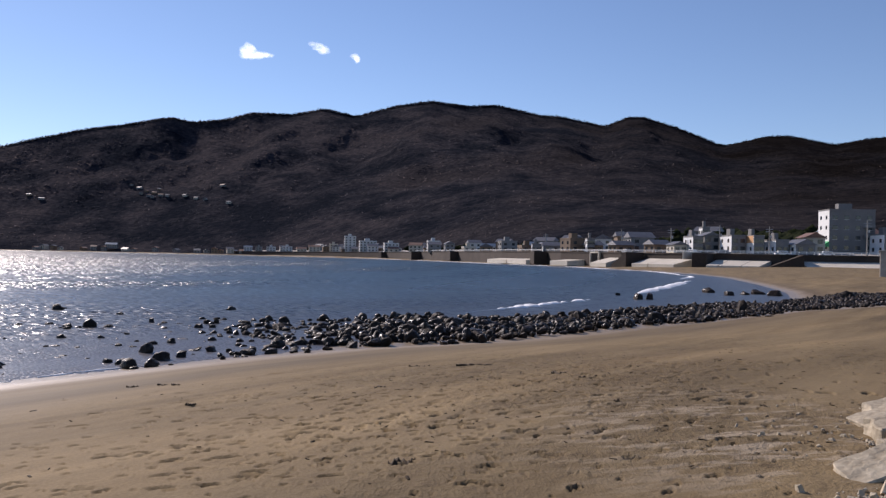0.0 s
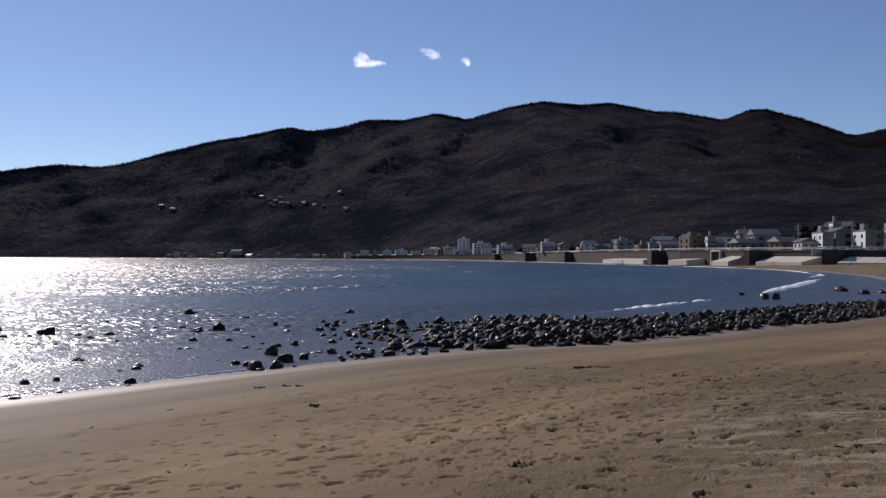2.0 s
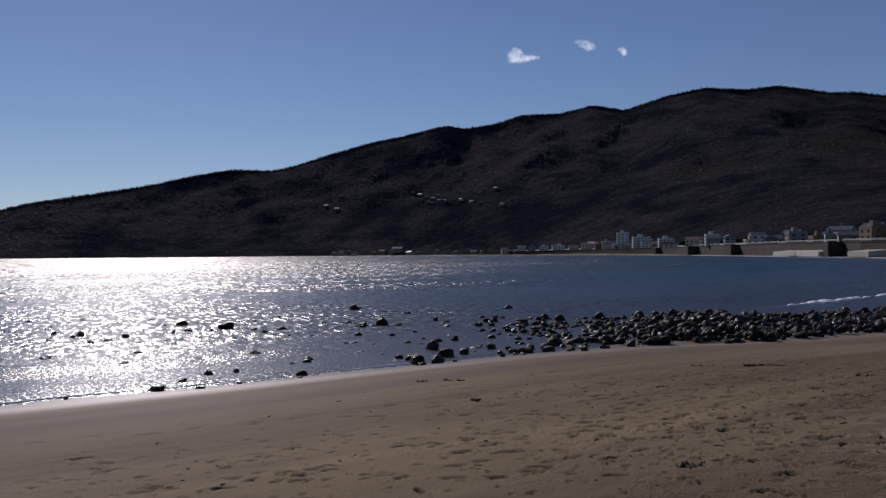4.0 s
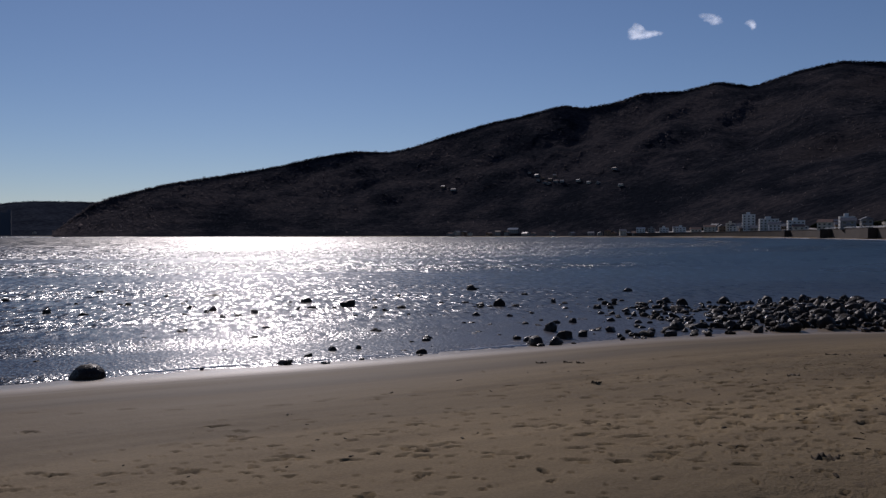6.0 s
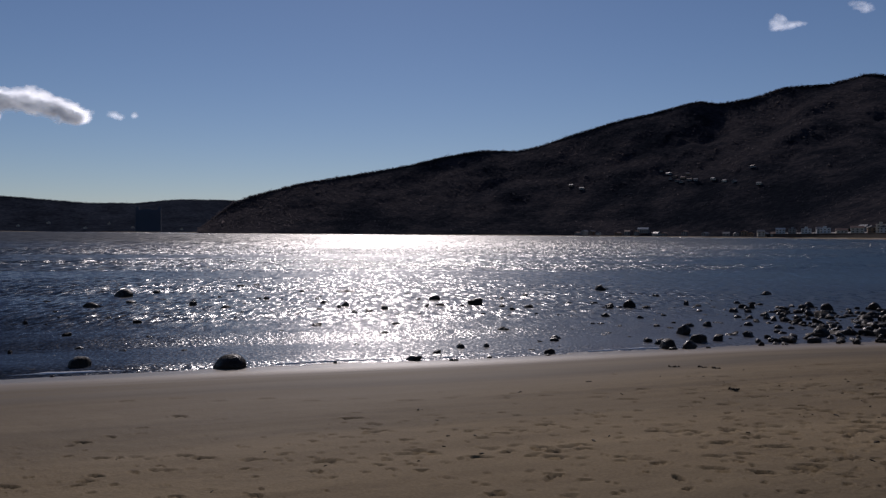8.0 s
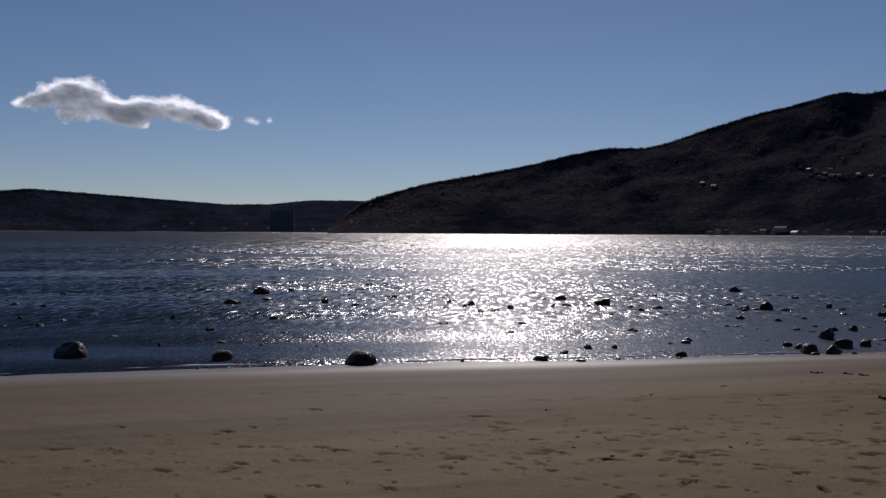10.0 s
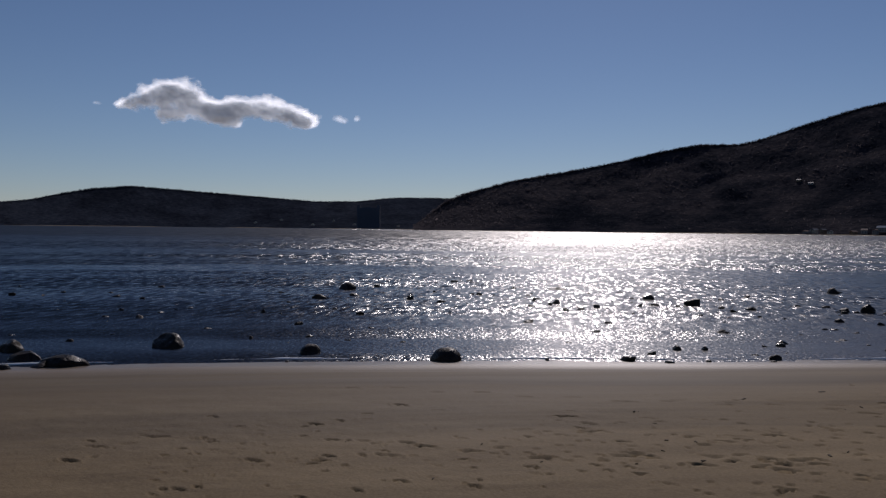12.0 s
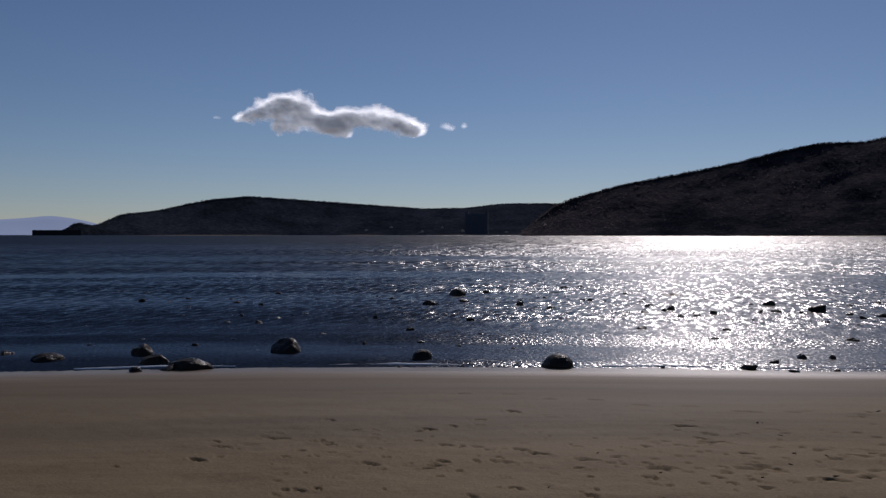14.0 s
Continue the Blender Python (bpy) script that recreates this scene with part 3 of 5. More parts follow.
def build_mountain(name, ridge, near, far, step, rows, material, label, seed, rough=1.0, trees=0, tree_size=6.0):
    """A wooded mountain: its skyline by bearing and angle, its foot and its ridge by distance."""
    lo, hi = min(p[0] for p in ridge), max(p[0] for p in ridge)
    az = np.arange(lo, hi + step, step)
    el = profile(az, ridge)

    def eased(v, n):
        w = np.hanning(2 * n + 3)[1:-1]
        return np.convolve(np.pad(v, n, "edge"), w / w.sum(), "valid")
    el, d0, d1 = eased(el, 5), eased(profile(az, near), 40), eased(profile(az, far), 40)
    u = np.concatenate([np.linspace(0, 1, rows), np.linspace(1.06, 1.6, 8)])
    A, U = np.meshgrid(az, u)
    D = d0 + (d1 - d0) * U
    top = np.tan(np.radians(el)) * d1 + 2.6
    broad = eased(top, 70)
    top = broad + (top - broad) * np.clip(U, 0, 1) ** 1.6
    x, y = -np.sin(np.radians(A)) * D, np.cos(np.radians(A)) * D
    shape = np.where(U <= 1, 0.62 * U + 0.38 * U ** 2, np.clip(1 - (U - 1) * 1.3, 0, 1))
    spur = 1 - np.sqrt((2 * fbm(x / 260.0 + seed, y / 520.0, 3, seed) - 1) ** 2 + 0.02)
    gully = fbm(x / 70.0, y / 110.0, 4, seed + 7)
    hollow = np.clip(U * (1 - U) * 4, 0, 1)
    z = top * shape * (1 + rough * hollow * ((spur - 0.75) * 0.75 + (gully - 0.5) * 0.30))
    z = np.minimum(z, 2.6 + (top - 2.6) * D / d1 * np.where(U < 1, 0.985, 1)) if rough else z
    z = np.minimum(z, 2.6 + np.tan(np.radians(el)) * D)
    z = z + ((fbm(x / 11.0, y / 11.0, 2, seed + 3) - 0.5) * tree_size * 0.12 + (fbm(x / 45.0, y / 45.0, 2, seed + 5) - 0.5) * tree_size * 1.0 * hollow) * np.clip(U * 6, 0, 1)
    z[0] = -1.5
    SURFACE[name] = (az, D, x, y, z)
    me = mesh_grid(name, x, y, z)
    me.materials.append({FOREST: FLOOR, FOREST_HAZY: FLOOR_HAZY}.get(material, material))
    tagged(new(name, me), label, "mountain", kind="structure")
    if trees:
        rng = np.random.default_rng(seed)
        # crowns along the skyline, and over the whole face as thick as they show
        sky = trees // 4
        i, j = rng.integers(rows - 2, rows + 2, sky), rng.integers(0, len(az), sky)
        rise = np.maximum.accumulate((z[:rows] - 2.6) / D[:rows], axis=0)
        jj = rng.integers(0, len(az), trees)
        want = rng.random(trees) * rise[-1, jj]
        ii = np.array([min(rows - 1, int(np.searchsorted(rise[:, c], q))) for c, q in zip(jj, want)])
        i, j = np.concatenate([i, ii]), np.concatenate([j, jj])
        deep = np.where(np.arange(len(i)) < sky, 0.0, -0.3) * tree_size * np.clip(D[i, j] / 1300, 0.45, 1.1)
        spots = np.stack([x[i, j], y[i, j], z[i, j] + deep], 1) + rng.uniform(-1, 1, (len(i), 3)) * (3, 3, 0.5)
        trees = len(i)
        forest_clumps("forest", spots, rng.uniform(0.4, 1.1, trees) * tree_size * 0.55 * np.clip(D[i, j] / 1300, 0.45, 1.1) * np.where(np.arange(trees) < sky, 0.8, 0.75), material, "dark wooded slope of mixed winter trees", seed)


MAIN = [(-34, 8.5), (-31, 8.8), (-28, 7.8), (-26.7, 7.75), (-25.1, 7.45), (-22.5, 8.1), (-21.2, 8.15), (-18.4, 7.6), (-15.6, 8.8), (-13.4, 9.55), (-12.4, 9.6), (-10.8, 9.0), (-7.75, 9.66), (-6.6, 9.7),
        (-3.5, 10.4), (-1.5, 10.3), (1, 10.6), (3.5, 10.2), (6.2, 9.42), (8.3, 9.84), (10.4, 9.36), (13, 9.34), (14.8, 8.8), (17, 8.47), (18.3, 8.71), (21.8, 7.87), (23.3, 7.6), (26.3, 6.72), (29, 5.85), (30.2, 5.62),
        (32.7, 5.65), (35, 5.25), (37.7, 4.58), (41, 3.97), (44.8, 3.3), (48.1, 2.4), (49.1, 2.0), (50.2, 1.2), (51, 0.5), (51.4, 0.1)]
build_mountain("mountain", MAIN, [(-34, 420), (-15, 420), (-5, 560), (3, 800), (10, 1000), (21.6, 1285), (28, 1385), (40, 1425), (51.4, 1440)],
               [(-34, 2100), (-18, 2250), (0, 2050), (18, 2000), (28, 1950), (40, 1850), (48, 1680), (51.4, 1540)], 0.09, 150, FOREST, "large dark wooded mountain above the bay, backlit", 3, 0.42, 80000, 6.0)
HEADLAND = [(42, 1.6), (46, 2.0), (50, 2.1), (53, 2.08), (55.3, 1.8), (58.2, 1.75), (61.6, 1.98), (64.9, 2.2), (68, 2.4), (70.1, 2.54), (72.2, 2.33), (74, 1.98), (75.8, 1.52), (78, 1.28), (79, 0.8), (79.6, 0.5), (80.2, 0.62), (80.6, 0.76), (81.1, 0.45), (81.3, 0.2)]
build_mountain("headland", HEADLAND, [(42, 2250), (53, 2320), (65, 2620), (78, 2520), (81.3, 2400)], [(42, 3000), (65, 3100), (75, 2900), (79, 2600), (81.3, 2450)], 0.09, 50, FOREST_HAZY, "low wooded headland across the water", 9, 0.0, 42000, 6.5)
build_mountain("distant_mountain", [(78, 0.2), (80, 0.85), (82.1, 1.2), (83.4, 1.02), (85, 0.9), (88, 0.8), (92, 0.5), (95, 0.1)], [(78, 4300), (95, 4300)], [(78, 4600), (95, 4600)], 0.2, 8, DISTANCE, "pale distant mountain beyond the sea", 14, 0.0)


# ---- seawall along the far beach ----
WALL = [(-36, 305, 5.6), (-28, 275, 5.7), (-22, 268, 5.6), (-17, 275, 5.7), (-12, 305, 5.8), (-8, 350, 6.2), (-3.7, 440, 6.6), (0, 560, 6.8), (3.65, 735, 6.6), (7, 840, 6.2), (14, 1085, 5.2)]


def wall_at(az):
    p = np.array(WALL)
    return float(np.interp(az, p[:, 0], p[:, 1])), float(np.interp(az, p[:, 0], p[:, 2]))


def frame_at(az, back=0.0):
    """Pose on the wall's line: x along it to the right, y inland."""
    d, top = wall_at(az)
    p, q = Vector(polar(az + 0.2, wall_at(az + 0.2)[0])), Vector(polar(az - 0.2, wall_at(az - 0.2)[0]))
    t = (q - p).normalized()
    inland = Vector((-t.y, t.x, 0))
    o = Vector(polar(az, d)) + inland * back
    m = Matrix(((t.x, inland.x, 0, o.x), (t.y, inland.y, 0, o.y), (0, 0, 1, 0), (0, 0, 0, 1)))
    return m, top


def build_seawall():
    wall = tagged(new("seawall"), "long dark concrete seawall behind the beach", "wall", kind="structure")
    edges = np.arange(-36, 14, 1.0)
    for a0 in edges:
        a1 = a0 + 1.0
        bm = bmesh.new()
        ring = []
        for az in (a0, a1):
            m, top = frame_at(az)
            ring.append([bm.verts.new(m @ Vector((0, yy, zz))) for yy, zz in ((0, -0.5), (0.25, top - 0.5), (0.05, top - 0.45), (0.05, top), (0.8, top), (0.8, -0.5))])
        for i in range(6):
            bm.faces.new((ring[0][i], ring[0][(i + 1) % 6], ring[1][(i + 1) % 6], ring[1][i]))
        bm.faces.new(ring[0]), bm.faces.new(reversed(ring[1]))
        bmesh.ops.recalc_face_normals(bm, faces=bm.faces)
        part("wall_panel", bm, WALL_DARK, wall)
    # the road behind it
    bm = bmesh.new()
    line = [frame_at(az, 0.8) for az in np.arange(-36, 14.1, 1.0)]
    front = [bm.verts.new(m @ Vector((0, 0, top - 0.35))) for m, top in line]
    rear = [bm.verts.new(m @ Vector((0, 160, top - 0.35 + 9))) for m, top in line]
    for i in range(len(line) - 1):
        bm.faces.new((front[i], front[i + 1], rear[i + 1], rear[i]))
    bmesh.ops.recalc_face_normals(bm, faces=bm.faces)
    me = bpy.data.meshes.new("road")
    bm.to_mesh(me)
    bm.free()
    me.materials.append(CONCRETE)
    tagged(new("road", me), "coast road and ground of the town behind the seawall", "road", kind="structure")

    # pale sloping aprons at the foot, panel by panel, each with an upright toe in the sand
    foot, crown = 1.9, 3.9
    for a0, a1 in [(-31.5, -29.6), (-29.55, -27.9), (-27.6, -26.33), (-26.28, -24.73), (-24.68, -23.05), (-21.45, -20.33), (-20.28, -18.93), (-18.88, -18.15), (-16.65, -14.95), (-14.9, -13.85), (-12.15, -11.25), (-9.6, -8.4), (-6.75, -5.35), (-5.3, -3.95)]:
        bm = bmesh.new()
        ends = []
        for az in (a0, a1):
            m, top = frame_at(az)
            high, low = (min(crown, top - 2.0), foot) if az < -10.6 else (2.9, 2.2)
            run = 11.0 if az < -17.9 else 7.5
            ends.append([bm.verts.new(m @ Vector((0, yy, zz))) for yy, zz in ((-run, 0.4), (-run, low), (-run + 0.3, low + 0.1), (-0.02, high), (-0.02, 0.4))])
        for i in range(5):
            bm.faces.new((ends[0][i], ends[0][(i + 1) % 5], ends[1][(i + 1) % 5], ends[1][i]))
        bm.faces.new(ends[0]), bm.faces.new(list(reversed(ends[1])))
        bmesh.ops.recalc_face_normals(bm, faces=bm.faces)
        part("apron_slab", bm, APRON, wall, "pale sloping concrete apron")
    # stairs down to the sand, each a stepped wedge that climbs along the wall
    for az, length, way in [(-22.1, 10.2, 1), (-13.0, 7.6, 1), (1.6, 8.0, 1)]:
        m, top = frame_at(az)
        bm = bmesh.new()
        steps, g = 22, 1.4
        for i in range(steps):
            x0, x1 = -length / 2 + length * i / steps, -length / 2 + length * (i + 1) / steps
            add_box(bm, x0 * way, x1 * way, -7.8, -0.05, g - 1.0, g + (top - 0.1 - g) * (i + 1) / steps)
        bmesh.ops.recalc_face_normals(bm, faces=bm.faces)
        bm.transform(m)
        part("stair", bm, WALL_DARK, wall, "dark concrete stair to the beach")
    # square bastions that stand out from the wall
    for az, w, out in [(-17.5, 4.6, 7.6), (-6.95, 6.4, 6.0), (-0.9, 6.0, 5.0), (4.0, 6.0, 5.0)]:
        m, top = frame_at(az)
        bm = bmesh.new()
        add_box(bm, -w / 2, w / 2, -out, -0.05, 0.4, top - 0.05, 0.1)
        bm.transform(m)
        part("bastion", bm, WALL_DARK, wall, "dark concrete bastion")
    # a floodgate in a pale frame, and a pale buttress
    m, top = frame_at(-10.37)
    for x0, x1, z0, z1 in [(-3.7, -3.1, 0.6, top + 0.1), (3.1, 3.7, 0.6, top + 0.1), (-3.1, 3.1, top - 0.5, top + 0.1)]:
        bm = bmesh.new()
        add_box(bm, x0, x1, -0.9, 0.0, z0, z1, 0.06)
        bm.transform(m)
        part("gate_post", bm, APRON, wall, "pale concrete gate frame")
    bm = bmesh.new()
    add_box(bm, -3.1, 3.1, -0.4, -0.01, 0.6, top - 0.5, 0.05)
    for x in np.arange(-2.6, 2.7, 0.65):
        add_box(bm, x - 0.08, x + 0.08, -0.55, -0.39, 0.6, top - 0.6)
    bm.transform(m)
    part("flood_gate", bm, DARK_BLOCK, wall, "dark ribbed steel floodgate")
    m, top = frame_at(-17.02)
    bm = bmesh.new()
    add_box(bm, -0.35, 0.35, -7.9, -0.02, 3.6, top + 0.3, 0.08)
    bm.transform(m)
    part("buttress", bm, APRON, wall, "pale concrete buttress")
    # the end of a cross wall that runs down the beach
    px, py = polar(-27.95, 148)[:2]
    bm = bmesh.new()
    add_box(bm, -0.9, 0.9, 0, 9, -1.5, 3.9, 0.1), add_box(bm, -1.1, 1.1, -0.15, 9.1, 3.904, 4.15, 0.05)
    me = bpy.data.meshes.new("groyne_wall")
    bm.to_mesh(me)
    bm.free()
    me.materials.append(CONCRETE)
    tagged(new("groyne_wall", me), "weathered concrete end of a cross wall on the beach", "wall", kind="structure").matrix_basis = pose(px, py, height_at(px, py), 0, 0, -28)
    # guard rail on the wall
    rail = tagged(new("guard_rail"), "white steel guard rail along the seawall road", "rail", kind="structure")
    for az in np.arange(-34, 2, 2.0):
        p, tp = frame_at(az)
        q, tq = frame_at(az + 2.0)
        bm = bmesh.new()
        for h in (0.45, 0.8):
            e0, e1 = p @ Vector((0, 0.5, tp + h)), q @ Vector((0, 0.5, tq + h))
            n = (e1 - e0).cross(Vector((0, 0, 1))).normalized() * 0.05
            v = [bm.verts.new(c) for c in (e0 - n, e0 + n, e1 + n, e1 - n, e0 - n + Vector((0, 0, 0.14)), e0 + n + Vector((0, 0, 0.14)), e1 + n + Vector((0, 0, 0.14)), e1 - n + Vector((0, 0, 0.14)))]
            for f in ((0, 1, 2, 3), (4, 7, 6, 5), (0, 4, 5, 1), (1, 5, 6, 2), (2, 6, 7, 3), (3, 7, 4, 0)):
                bm.faces.new([v[i] for i in f])
        for u in np.linspace(0, 0.9, 5):
            c = p.translation.lerp(q.translation, u)
            c = Vector((c.x, c.y, tp + (tq - tp) * u)) + p.to_3x3() @ Vector((0, 0.5, 0))
            add_box(bm, c.x - 0.06, c.x + 0.06, c.y - 0.06, c.y + 0.06, c.z - 0.02, c.z + 0.95)
        part("rail", bm, PAINT, rail)


build_seawall()

# ---- the town ----
WINDOW = box_mesh("window", -0.5, 0.5, -0.06, 0.0, -0.5, 0.5)
WINDOW.materials.append(GLASS)
SILL = box_mesh("sill", -0.56, 0.56, -0.16, -0.002, -0.58, -0.51)
SILL.materials.append(PAINT)


def house(az, back, w, deep, storeys, wall_mat, roof_mat, label, rot=0.0, flat=False, name="house", storey=2.45, ground=None, front_mat=None, d=None, category="house", sides=True, bays=None, side_panel=None, lit_end_mat=None):
    """A house behind the seawall: walls, roof and each window."""
    if d is None:
        m, top = frame_at(az)
        out = Vector(polar(az, 1.0))
        deepness = back * max(0.3, out.dot(m.to_3x3() @ Vector((0, 1, 0))))   # how far behind the wall it really stands
        base = top - 0.4 + deepness / 160 * 9
        spot = Vector(polar(az, wall_at(az)[0] + back))
    else:
        spot, base = Vector(polar(az, d)), ground
    rz = -15.0 + rot
    thing = tagged(new(name), label, category, "town houses")
    thing.matrix_basis = pose(spot.x, spot.y, base, 0, 0, rz)
    h = storeys * storey + 0.3
    bm = bmesh.new()
    add_box(bm, -w / 2, w / 2, -deep / 2, deep / 2, -0.6, h)
    part("wall", bm, wall_mat, thing)
    bm = bmesh.new()
    if flat:
        add_box(bm, -w / 2 - 0.1, w / 2 + 0.1, -deep / 2 - 0.1, deep / 2 + 0.1, h + 0.004, h + 0.5)
        add_box(bm, -w * 0.18, w * 0.12, 0, deep * 0.3, h + 0.5, h + 2.6)
    else:
        o, r = 0.6, min(w, deep) * 0.28
        along = w >= deep
        if along:
            pts = [(-w / 2 - o, -deep / 2 - o, h), (w / 2 + o, -deep / 2 - o, h), (w / 2 + o, deep / 2 + o, h), (-w / 2 - o, deep / 2 + o, h), (-w / 2 - o * 0.3, 0, h + r), (w / 2 + o * 0.3, 0, h + r)]
            fs = ((0, 1, 5, 4), (2, 3, 4, 5), (0, 4, 3), (1, 2, 5), (0, 3, 2, 1))
        else:
            pts = [(-w / 2 - o, -deep / 2 - o, h), (w / 2 + o, -deep / 2 - o, h), (w / 2 + o, deep / 2 + o, h), (-w / 2 - o, deep / 2 + o, h), (0, -deep / 2 - o, h + r), (0, deep / 2 + o, h + r)]
            fs = ((0, 4, 5, 3), (1, 2, 5, 4), (0, 1, 4), (2, 3, 5), (0, 3, 2, 1))
        v = [bm.verts.new(p) for p in pts]
        for f in fs:
            bm.faces.new([v[i] for i in f])
        bmesh.ops.recalc_face_normals(bm, faces=bm.faces)
    part("roof", bm, wall_mat if flat else roof_mat, thing, "flat parapet roof" if flat else "")
    if front_mat:
        bm = bmesh.new()
        add_box(bm, -w / 2 + 0.2, w / 2 - 0.2, -deep / 2 - 0.12, -deep / 2 - 0.004, storey, h - 0.3)
        part("front_panel", bm, front_mat, thing, "orange front panel")
    # added white sheet: paints the sunlit end brighter than the shaded front
    if lit_end_mat:
        part("lit_end_wall", box_mesh("lit_end_wall", -w / 2 - 0.06, -w / 2 - 0.004, -deep / 2, deep / 2, -0.6, h - 0.002), lit_end_mat, thing, "white end wall, coloured paler as the sunlit side")
    if side_panel:
        bm = bmesh.new()
        add_box(bm, -w / 2 - 0.12, -w / 2 - 0.004, -deep / 2 + 0.2, deep / 2 - 0.2, h - 2.0, h + 0.3)
        part("sign_panel", bm, side_panel, thing, "orange panel under the roof")
    n = max(2, int(w / 3.2)) if bays is None else bays
    for s in range(storeys):
        for i in range(n):
            c = Matrix.Translation((-w / 2 + w * (i + 0.5) / n, -deep / 2 - (0.13 if front_mat else 0.004), s * storey + 1.35)) @ Matrix.Diagonal((1.5, 1, 1.25, 1))
            pane = part("window", WINDOW, None, thing, m=c)
            if name == "apartment_building" and d is None and sides:
                part("sill", SILL, None, pane, "pale window sill")
        if sides:
            for i in range(2):
                c = Matrix.Translation((-w / 2 - 0.004, -deep / 2 + deep * (i + 0.5) / 2, s * storey + 1.35)) @ Matrix.Rotation(-math.pi / 2, 4, "Z") @ Matrix.Diagonal((1.3, 1, 1.2, 1))
                part("window", WINDOW, None, thing, m=c)
    return thing


# the white block of flats with a green awning
flats = house(-25.75, 34, 14.6, 9, 4, SHADED_WHITE, None, "white four-storey block of flats with a green awning", 12, True, "apartment_building", 3.3, category="building", lit_end_mat=PAINT)
bm = bmesh.new()
v = [bm.verts.new(p) for p in ((-9.5, -4.6, 2.0), (-7.37, -4.6, 3.4), (-7.37, 3.0, 3.4), (-9.5, 3.0, 2.0), (-9.5, -4.6, 1.6), (-7.37, -4.6, 1.6), (-7.37, 3.0, 1.6), (-9.5, 3.0, 1.6))]
for f in ((0, 1, 2, 3), (0, 4, 5, 1), (3, 2, 6, 7), (0, 3, 7, 4)):
    bm.faces.new([v[i] for i in f])
part("awning", bm, GREEN_CLOTH, flats, "bright green cloth awning")
for h in (4.8, 7.9):
    bm = bmesh.new()
    add_box(bm, 3.4, 6.8, -5.7, -4.52, h, h + 0.2), add_box(bm, 3.4, 6.8, -5.7, -5.6, h + 0.1, h + 1.1)
    part("balcony", bm, GREY_WALL, flats, "grey concrete balcony")

house(-16.65, 16, 3.4, 8.5, 2, SHADED_WHITE, None, "narrow white two-storey house with a flat roof", 20, True, lit_end_mat=PAINT)
house(-17.6, 24, 5, 8, 2, GREY_WALL, ROOF_GREY, "grey two-storey house with a grey tiled roof", 15)
house(-19.1, 17, 4.9, 9.5, 2, SHADED_WHITE, None, "white two-storey house with a flat roof", 20, True, lit_end_mat=PAINT)
house(-20.35, 16, 3.4, 8.7, 2, SHADED_WHITE, None, "white shop house with an orange panel under its roof", 19, True, side_panel=ORANGE_WALL, lit_end_mat=PAINT)
house(-21.75, 17, 4.3, 8, 1, SHADED_WHITE, None, "low white flat-roofed store beside the road", 19, True, storey=3.6, lit_end_mat=PAINT)
house(-23.1, 16, 6.5, 7, 1, SHADED_WHITE, ROOF_GREY, "low white garage with a pale roof", 22, lit_end_mat=PAINT)
house(-23.75, 22, 6.0, 8, 2, CREAM_WALL, ROOF_BROWN, "cream house with a brown tiled roof", 10, storey=2.3)
house(-27.95, 26, 6, 9, 2, SHADED_WHITE, None, "white two-storey house with a flat roof", 15, True, storey=2.8, lit_end_mat=PAINT)
house(-15.6, 12, 4.4, 8, 1, CREAM_WALL, ROOF_GREY, "low cream house with a grey roof", 18)
house(-17.35, 34, 2.6, 4, 3, SHADED_WHITE, None, "narrow white tower house with a flat roof", 15, True, lit_end_mat=PAINT)
house(-13.2, 30, 9, 8, 2, GREY_WALL, ROOF_GREY, "wide grey house with a dark tiled roof", 20)
house(-9.95, 16, 3.0, 5, 2, SHADED_WHITE, None, "narrow white two-storey house with a flat roof", 15, True, lit_end_mat=PAINT)
house(-7.35, 12, 7.5, 6, 1, SHADED_WHITE, ROOF_GREY, "low white house with a pale grey roof", 12, lit_end_mat=PAINT)
house(-6.3, 10, 3.6, 6, 1, SHADED_WHITE, None, "small white flat-roofed store", 12, True, storey=3.2, lit_end_mat=PAINT)
house(6.4, 30, 11.5, 10, 6, WHITE_WALL, None, "tall white tower block in the far town", 24, True, "apartment_building", 2.5, category="building")
house(5.2, 26, 16, 11, 4, WHITE_WALL, None, "pale four-storey building in the far town", 26, True, "apartment_building", category="building")
house(3.6, 22, 13, 10, 3, WHITE_WALL, None, "white three-storey building in the far town", 26, True, "apartment_building", category="building")
house(7.5, 26, 9, 10, 3, CREAM_WALL, None, "cream three-storey building in the far town", 24, True, "apartment_building", category="building")
house(10.6, 26, 11, 10, 2, WHITE_WALL, None, "low white building in the far town", 24, True, "apartment_building", category="building")
house(0.7, 22, 9, 8, 3, WHITE_WALL, None, "white three-storey building in the far town", 24, True, "apartment_building", category="building")
rng = random.Random(12)
KINDS = [(WHITE_WALL, ROOF_GREY, "white house with a grey tiled roof"), (CREAM_WALL, ROOF_BROWN, "cream house with a brown tiled roof"), (GREY_WALL, ROOF_GREY, "grey house with a dark roof"),
         (WHITE_WALL, ROOF_BLUE, "white house with a blue metal roof"), (BROWN_WALL, ROOF_GREY, "brown timber house with a grey roof")]
az = -14.4
while az < 13.5:   # along the road
    d, top = wall_at(az)
    w = rng.uniform(5.5, 9.5) * (1.0 if az < 0 else 1.3)
    wm, rm, label = rng.choice(KINDS)
    house(az, rng.uniform(12, 24), w, rng.uniform(6, 9), rng.choice((1, 1, 2, 2, 2) if az > -4 else (1, 1, 1, 2)), wm, rm, label, rng.uniform(8, 36), rng.random() < 0.2, sides=az < 3)
    az += math.degrees(w / d) * rng.uniform(1.0, 2.0)
